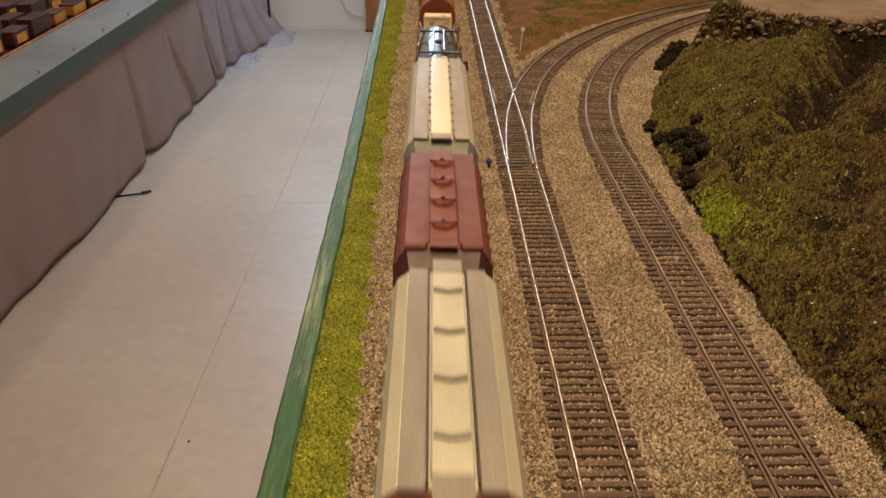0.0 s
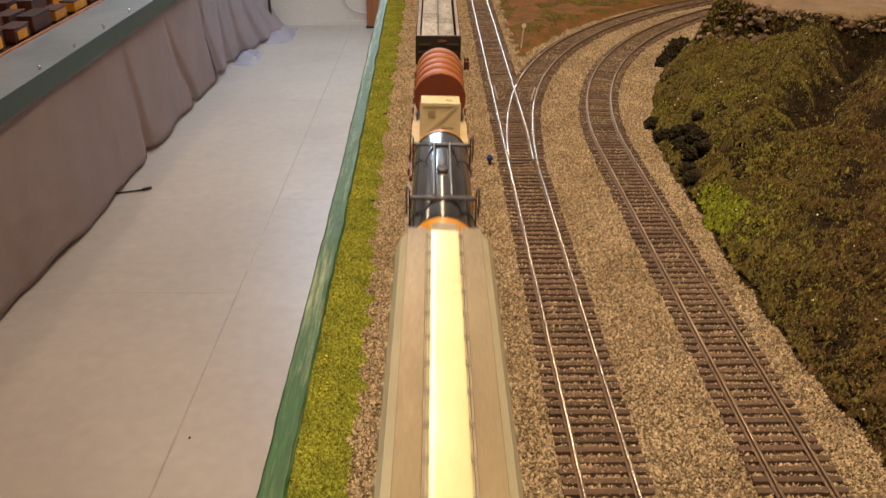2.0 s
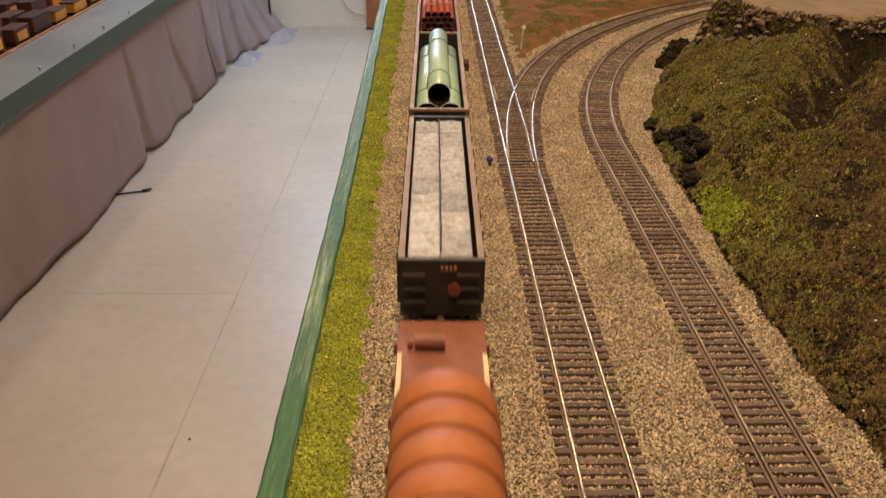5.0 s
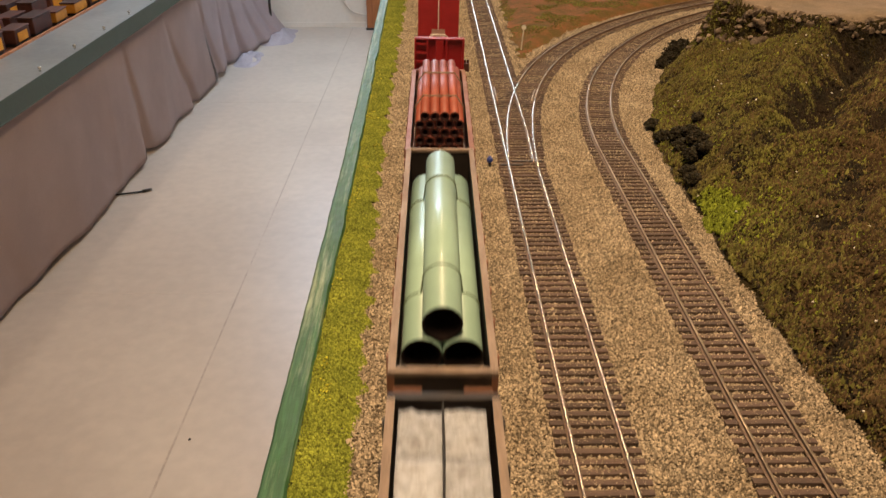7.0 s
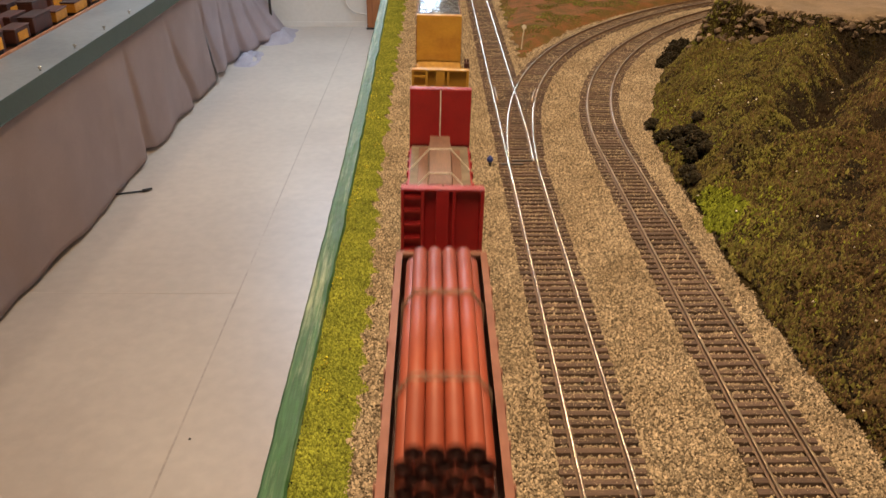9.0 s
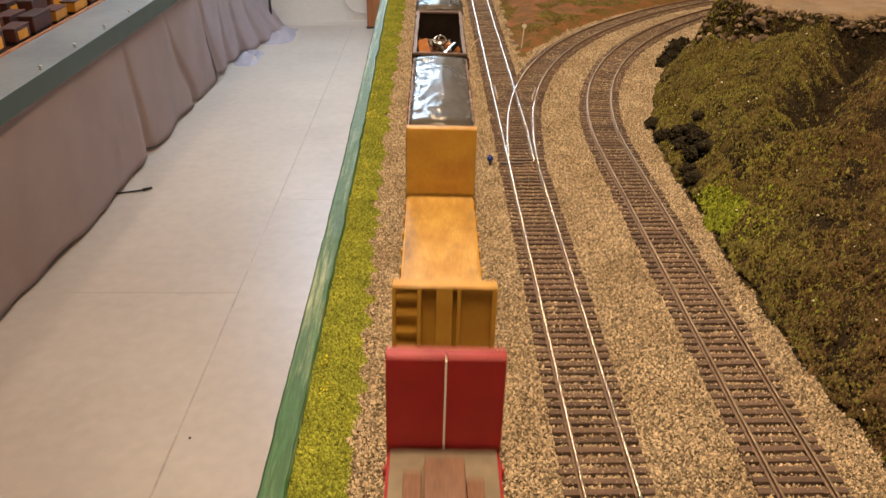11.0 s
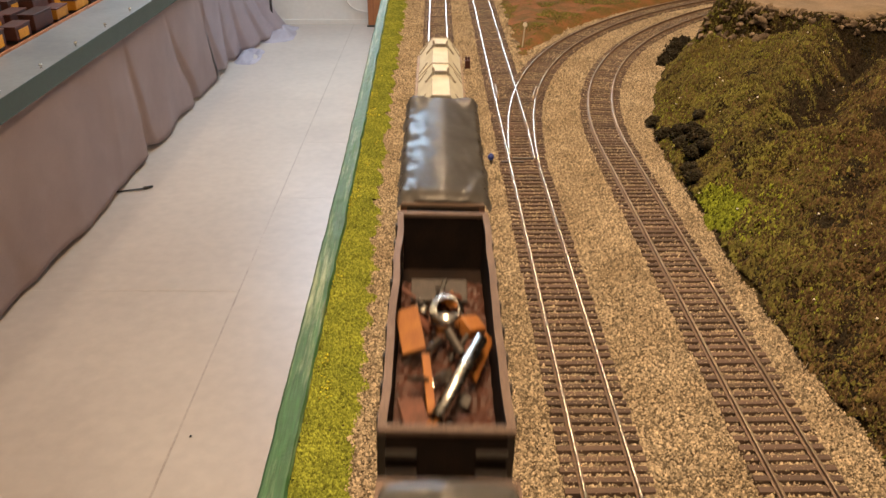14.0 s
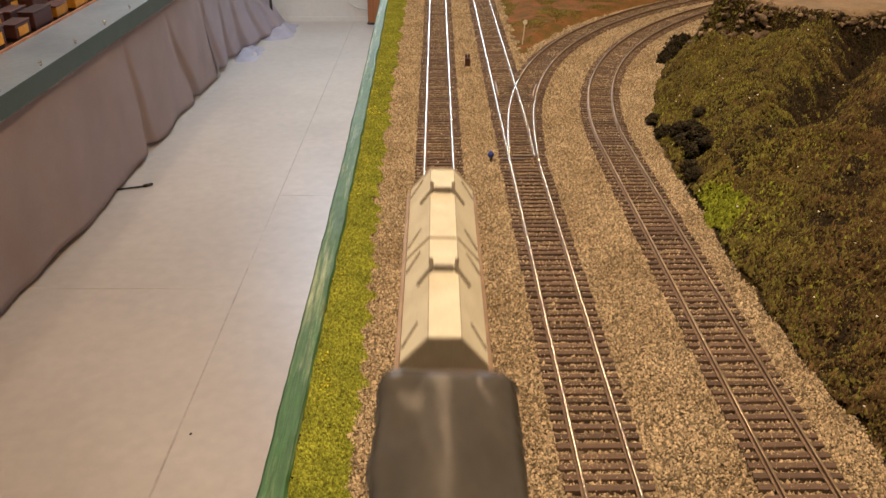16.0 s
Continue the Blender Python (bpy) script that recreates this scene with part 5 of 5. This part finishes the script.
part("brace", bx(-0.0130, 0.0130, 0.0001, 0.0006, 0.0298, 0.0313, turn=pose(0, 0, 0, 0, -44, 0)), M["pale_wood"], crate)
for x0_, x1_, z0_, z1_ in ((-0.0070, -0.0028, 0.0345, 0.0372), (0.0010, 0.0078, 0.0262, 0.0274), (0.0024, 0.0070, 0.0236, 0.0248)):
    part("print_bar", bx(x0_, x1_, -0.0002, 0.00005, z0_, z1_), M["print"], crate, "faded print bar")
part("print_bar", bx(0.0030, 0.0070, 0.006, 0.0085, 0.0410, 0.0412), M["print"], crate, "faded print bar")
rides(crate, 0.6910)
boiler = thing("boiler", "orange-brown ribbed steel boiler drum on the flat car", "boiler")
bm = rod(bmesh.new(), (0, 0.0, 0.0345), (0, 0.060, 0.0345), 0.0148, 56)
part("drum", bm, M["terracotta"], boiler, "orange-brown drum", False)
for k in range(5):
    bm = rod(bmesh.new(), (0, 0.0002 + k * 0.0124, 0.0345), (0, 0.0118 + k * 0.0124, 0.0345), 0.0156, 56, 0.0153)
    ob = part("shell_ring", bm, M["terracotta"], boiler)
    for p in ob.data.polygons:
        p.use_smooth = len(p.vertices) == 4
part("end_plate", rod(bmesh.new(), (0, -0.0010, 0.0345), (0, 0.0001, 0.0345), 0.0156, 56), M["boiler_end"], boiler, "dark red round end plate")
for y in (0.012, 0.046):
    part("cradle", bx(-0.012, 0.012, y - 0.002, y + 0.002, 0.0173, 0.0225), M["pale_wood"], boiler)
rides(boiler, 0.723)

# dark gondola with grey bales
car = gondola("black gondola with a worn tan rim, full of grey bales", 0.170, 0.0362, 0.0322, M["black_car"], M["black_car"], M["rim"], end_mat=M["black_car"])
for k in range(4):
    part("number_bar", bx(-0.0002 + k * 0.0017, 0.0009 + k * 0.0017, -0.0016, -0.0004, 0.0318, 0.0336), M["rust_car"], car, "faded rusty lettering bar")
part("badge", rod(bmesh.new(), (0.0052, -0.0020, 0.0235), (0.0052, -0.0004, 0.0235), 0.0026, 18), M["oxide"], car, "faded red badge")
rides(car, 0.873, 0.6)
load = thing("bale_load", "two rows of rough grey bales tied with dark cord", "bales")
for r_ in range(2):
    for k in range(8):
        bm = bmesh.new()
        bmesh.ops.create_cube(bm, size=1, matrix=Matrix.Translation((-0.0068 + r_ * 0.0128, 0.0103 + k * 0.0199, 0.0248)) @ Matrix.Diagonal((0.0126, 0.0196, 0.0226, 1)))
        bmesh.ops.subdivide_edges(bm, edges=bm.edges, cuts=9, use_grid_fill=True)
        for v in bm.verts:
            c = Vector((-0.0068 + r_ * 0.0128, 0.0103 + k * 0.0199, 0.0248))
            d_ = v.co - c
            edge = max(abs(d_.x) / 0.00595, abs(d_.y) / 0.0098)
            v.co.z += 0.0013 * noise.noise(v.co * 330) + 0.0006 * noise.noise(v.co * 900) + (-0.0012 * max(0, edge - 0.75) if d_.z > 0.01 else 0)
        part("bale", bm, M["bale"], load, smooth=True)
bm = bmesh.new()
for k in range(26):
    a, b = 0.003 + k * 0.0061, 0.003 + (k + 1) * 0.0061
    rod(bm, (0.0007 * noise.noise((a * 60, 1, 1)), a, 0.0366), (0.0007 * noise.noise((b * 60, 1, 1)), b, 0.0366), 0.00036, 6)
part("cord", bm, M["black"], load, "dark cord along the middle")
rides(load, 0.8765, 0.6)

# gondola with green pipes
rides(gondola("brown gondola with a tan rim, carrying green pipes", 0.190, 0.0370, 0.0330, M["rust_car"], M["black_car"], M["rim"]), 1.0535, 0.6)
load = thing("pipe_stack", "three large pale green pipes strapped together", "pipes")
for x, z, y0 in ((-0.0070, 0.0262, 0.0), (0.0070, 0.0262, 0.0), (0.0, 0.0383, 0.001)):
    # bore and rims get a near-black colour in place of shade
    part("pipe", pipe_mesh(bmesh.new(), x, z, y0, y0 + 0.142, 0.0069, 0.0007, 36), [M["green_pipe"], M["inner_shade"]], load, "pale green pipe, its bore painted dark as shade")
for y in (0.030, 0.112):
    path = []
    for cx_, cz_, a0, a1 in ((0.0070, 0.0262, -20, 85), (0.0, 0.0383, 20, 160), (-0.0070, 0.0262, 95, 200)):
        for k in range(10):
            a = math.radians(a0 + (a1 - a0) * k / 9)
            path.append((cx_ + 0.0071 * math.cos(a), y, cz_ + 0.0071 * math.sin(a)))
    bm = tube(path, 0.00035)
    part("strap", bm, M["strap"], load, "thin dark strap")
for y in (0.02, 0.12):
    part("bearer", bx(-0.0145, 0.0145, y - 0.002, y + 0.002, 0.0136, 0.0192), M["tie"], load)
rides(load, 1.0765, 0.6)

# gondola with red pipes
rides(gondola("reddish brown gondola carrying a bundle of red pipes", 0.152, 0.0342, 0.0345, M["gon_red"], M["oxide_dark"], M["gon_red"]), 1.248, 0.6)
load = thing("pipe_bundle", "bundle of orange-red pipes held by clear straps", "pipes")
d = 0.00535
z = 0.0440
for row, count in enumerate((4, 5, 4, 5, 4, 5)):
    for k in range(count):
        x = (k - (count - 1) / 2) * d
        # bores and end rims are a darkened red that paints their shadow
        part("pipe", pipe_mesh(bmesh.new(), x, z - row * d * 0.868, tr.uniform(0, 0.0012), 0.108 + tr.uniform(0, 0.001), d / 2 * 0.985, 0.0008, 16), [M["red_pipe"], M["red_bore_shade"]], load, "orange-red pipe")
for y in (0.028, 0.075):
    path = [(-0.0138, 0.016), (-0.0138, 0.0405), (-0.0094, 0.0467), (0.0094, 0.0467), (0.0138, 0.0405), (0.0138, 0.016)]
    for dy in (0, 0.0022):
        part("strap", tube([(a, y + dy, b) for a, b in path], 0.0003), M["rim"], load, "thin pale strap")
part("bearer", bx(-0.013, 0.013, 0.02, 0.024, 0.0136, 0.0182), M["tie"], load)
part("bearer", bx(-0.013, 0.013, 0.085, 0.089, 0.0136, 0.0182), M["tie"], load)
rides(load, 1.2725, 0.6)

# red bulkhead flat with planks
rides(bulkhead_flat("red bulkhead flat car with a greyish plank deck", 0.150, 0.0482, M["red"], M["deck"], 0.0140, True), 1.4285)
load = thing("plank_stack", "short stack of brown planks held by white straps", "planks")
for x0_, x1_, z0_, z1_, y0_, y1_ in ((-0.0120, -0.0066, 0.0142, 0.0185, 0.0, 0.070), (0.0064, 0.0115, 0.0142, 0.0178, 0.003, 0.068), (-0.0062, 0.0060, 0.0142, 0.0215, 0.001, 0.070), (-0.0058, 0.0055, 0.0217, 0.0262, -0.001, 0.068)):
    part("plank", bx(x0_, x1_, y0_, y1_, z0_, z1_, bev=0.0003), M["plank"], load)
for y in (0.012, 0.046):
    bm = tube([(a, y, b) for a, b in ((-0.0166, 0.0142), (-0.0060, 0.0266), (0.0057, 0.0266), (0.0166, 0.0142))], 0.0004)
    part("strap", bm, M["white"], load, "thin white strap")
rides(load, 1.487)

# yellow bulkhead flat, empty
rides(bulkhead_flat("empty ochre yellow bulkhead flat car with stained deck", 0.163, 0.0482, M["yellow"], M["yellow_deck"], 0.0118, False), 1.611)

# covered and scrap gondolas
rides(gondola("rust brown gondola covered with silver foil", 0.1375, 0.0415, 0.0345, M["rust_car"], M["black_car"], M["brown_rim"]), 1.7870)
rides(tarp("crinkled silver grey foil cover over the gondola", 0.1365, 0.0362, 0.0424, 3.1, 0.0015), 1.7875)
# inner faces are coloured near black to stand for the interior's shade
rides(gondola("dark brown scrap gondola with a bent worn rim", 0.1365, 0.0400, 0.0362, M["black_car"], M["inner_shade"], M["brown_rim"], wavy=0.0008), 1.9455)
rides(gondola("dark rust gondola covered with grey foil", 0.1430, 0.0385, 0.0340, M["rust_car"], M["black_car"], M["brown_rim"]), 2.0935)
rides(tarp("creased grey foil cover hanging over the gondola rim", 0.1405, 0.0408, 0.0398, 8.7, 0.0004, "tarp_dull"), 2.094, 1.9)

# scrap
scrap = thing("scrap_heap", "heap of rusty, orange and shiny metal scrap", "scrap")
bm = bmesh.new()
bmesh.ops.create_grid(bm, x_segments=24, y_segments=40, size=1, matrix=Matrix.Translation((0, 0.058, 0.0175)) @ Matrix.Diagonal((0.0163, 0.055, 1, 1)))
for v in bm.verts:
    v.co.z += 0.0035 * noise.noise(v.co * 160) + 0.002 * noise.noise(v.co * 420)
part("rubble", bm, M["scrap_rust"], scrap, "rusty small scrap")


def scrap_piece(bm, material, x, y, z, rx, ry, rz, label="", smooth=False):
    ob = part("piece", bm, material, scrap, label, smooth)
    ob.matrix_basis = pose(x, y * 1.4, z, rx, ry, rz)


scrap_piece(bx(-0.0042, 0.0042, -0.009, 0.009, -0.0008, 0.0008, bev=0.0003), M["scrap_or"], -0.0118, 0.046, 0.027, 24, -18, 4, "orange sheet")
scrap_piece(bx(-0.0020, 0.0020, -0.010, 0.010, -0.0007, 0.0007, bev=0.0002), M["scrap_or"], 0.0122, 0.036, 0.026, 16, 46, -8, "orange-red strip")
scrap_piece(bx(-0.0014, 0.0014, -0.013, 0.013, -0.0006, 0.0006, bev=0.0002), M["scrap_or"], -0.0052, 0.027, 0.0245, 8, 6, 6, "orange-red strip")
scrap_piece(bx(-0.0042, 0.0042, -0.005, 0.005, -0.0008, 0.0008, bev=0.0002), M["scrap_rust"], -0.0098, 0.018, 0.0225, 18, 8, 20)
scrap_piece(pipe_mesh(bmesh.new(), 0, 0, -0.019, 0.018, 0.0023, 0.0004, 16), [M["chrome"], M["inner_shade"]], 0.0050, 0.0255, 0.0292, 10, 0, -24, "shiny metal tube")
scrap_piece(pipe_mesh(bmesh.new(), 0, 0, -0.0022, 0.0022, 0.0062, 0.0012, 28), [M["chrome"], M["chrome"]], 0.0008, 0.0520, 0.0262, 62, 0, 0, "shiny metal ring")
scrap_piece(bx(-0.0035, 0.0035, -0.004, 0.004, -0.003, 0.003, bev=0.0006), M["scrap_or"], 0.0098, 0.0490, 0.0255, 10, 12, 30, "ochre block")
scrap_piece(bx(-0.0110, 0.0110, -0.006, 0.006, -0.0006, 0.0006, bev=0.0002), M["iron"], -0.0015, 0.072, 0.0215, 12, 0, 0, "grey metal sheet")
bm = bmesh.new()
for k in range(6):
    for q in range(28):
        a, b = 2 * math.pi * q / 28, 2 * math.pi * (q + 1) / 28
        rr, zz_ = 0.0060 - 0.00035 * k, 0.0006 * k
        rod(bm, (rr * math.cos(a), rr * math.sin(a), zz_), (rr * math.cos(b), rr * math.sin(b), zz_), 0.00042, 5)
scrap_piece(bm, M["chrome"], 0.0010, 0.0535, 0.0285, 38, 6, 0, "bright coil of wire", True)
for k in range(26):
    rr = random.Random(k)
    t_ = rr.random()
    if t_ < 0.5:
        bm = bx(-rr.uniform(0.001, 0.003), rr.uniform(0.001, 0.003), -rr.uniform(0.002, 0.005), rr.uniform(0.002, 0.005), -0.0006, 0.0006, bev=0.0002)
    else:
        bm = rod(bmesh.new(), (0, -rr.uniform(0.002, 0.006), 0), (0, rr.uniform(0.002, 0.006), 0), rr.uniform(0.0006, 0.0018), 10)
    scrap_piece(bm, M[rr.choice(["scrap_rust", "scrap_rust", "scrap_or", "iron", "chrome", "iron", "iron"])], rr.uniform(-0.0125, 0.0125), rr.uniform(0.008, 0.074), rr.uniform(0.0205, 0.026), rr.uniform(-50, 50), rr.uniform(-50, 50), rr.uniform(0, 360))
rides(scrap, 1.9485)

# coil car with two hoods
car = thing("coil_car", "off-white hooded coil car at the end of the train", "freight car", "train cars")
L_ = 0.151
part("body", bx(-0.0155, 0.0155, 0.0, L_, 0.0125, 0.0160, bev=0.0004), M["rust_car"], car, "brown underframe")
for s in (-1, 1):
    part("side_sill", bx(s * 0.0162 - 0.0009, s * 0.0162 + 0.0009, 0.0, L_, 0.0110, 0.0192, bev=0.0004), M["rim"], car, "brown side sill")
HOOD = [(-0.0146, 0.0161), (0.0146, 0.0161), (0.0150, 0.0235), (0.0056, 0.0342), (-0.0056, 0.0342), (-0.0150, 0.0235)]
for y0 in (0.004, 0.0758):
    hood = part("hood", prism(bmesh.new(), HOOD, y0, y0 + 0.0715), M["hood"], car, "off-white faceted hood")
    part("end_panel", prism(bmesh.new(), [(x * 0.985, z - 0.0003) for x, z in HOOD], y0 - 0.0006, y0 - 0.0001), M["hood_grey"], hood, "greyish hood end")
    for x in (-0.0056, 0.0056):
        part("seam", rod(bmesh.new(), (x, y0, 0.0342), (x, y0 + 0.0715, 0.0342), 0.0002, 5), M["hood_grey"], hood)
    ym = y0 + 0.044
    part("bracket", bx(-0.0036, 0.0036, ym - 0.0006, ym + 0.0006, 0.0343, 0.0368, bev=0.0002), M["bracket"], hood, "grey lifting bracket")
    for s in (-1, 1):
        bm = rod(bmesh.new(), (s * 0.0046, ym - 0.0004, 0.0356), (s * 0.0098, ym - 0.0040, 0.0298), 0.0010, 6)
        rod(bm, (s * 0.0046, ym, 0.0356), (s * 0.0050, ym + 0.0030, 0.0376), 0.0009, 6)
        rod(bm, (s * 0.0036, ym, 0.0352), (s * 0.0048, ym, 0.0358), 0.0009, 6)
        part("arm", bm, M["bracket"], hood)
        for yy in (y0 + 0.010, y0 + 0.0615):
            part("rib", rod(bmesh.new(), (s * 0.0092, yy + 0.004, 0.0303), (s * 0.0146, yy - 0.003, 0.0243), 0.0006, 6), M["bracket"], hood)
    bm = bmesh.new()
    for a, b in zip(HOOD[2:], HOOD[3:]):
        rod(bm, (a[0], y0 + 0.0708, a[1]), (b[0], y0 + 0.0708, b[1]), 0.0007, 6)
    part("edge_band", bm, M["hood_grey"], hood)
running_gear(car, L_)
rides(car, 2.2572)


# ---- what moves: the whole train rolls towards the camera ----


def travelled(t):
    """Metres rolled since the start: a slow stretch, then a little faster."""
    ts = [0.0, 4.2, 5.0, 5.6, 6.3, 16.0]
    ss = [0.0, 0.502, 0.5955, 0.6675, 0.7560, 0.7560 + 0.1320 * 9.7]
    return float(np.interp(t, ts, ss))


def motions():
    times = [k * 0.5 for k in range(33)]
    for ob, u, lean in TRAIN:
        walk(ob, [(t, pose(0.0004, u - travelled(t), 0, 0, lean, 0)) for t in times])


motions()
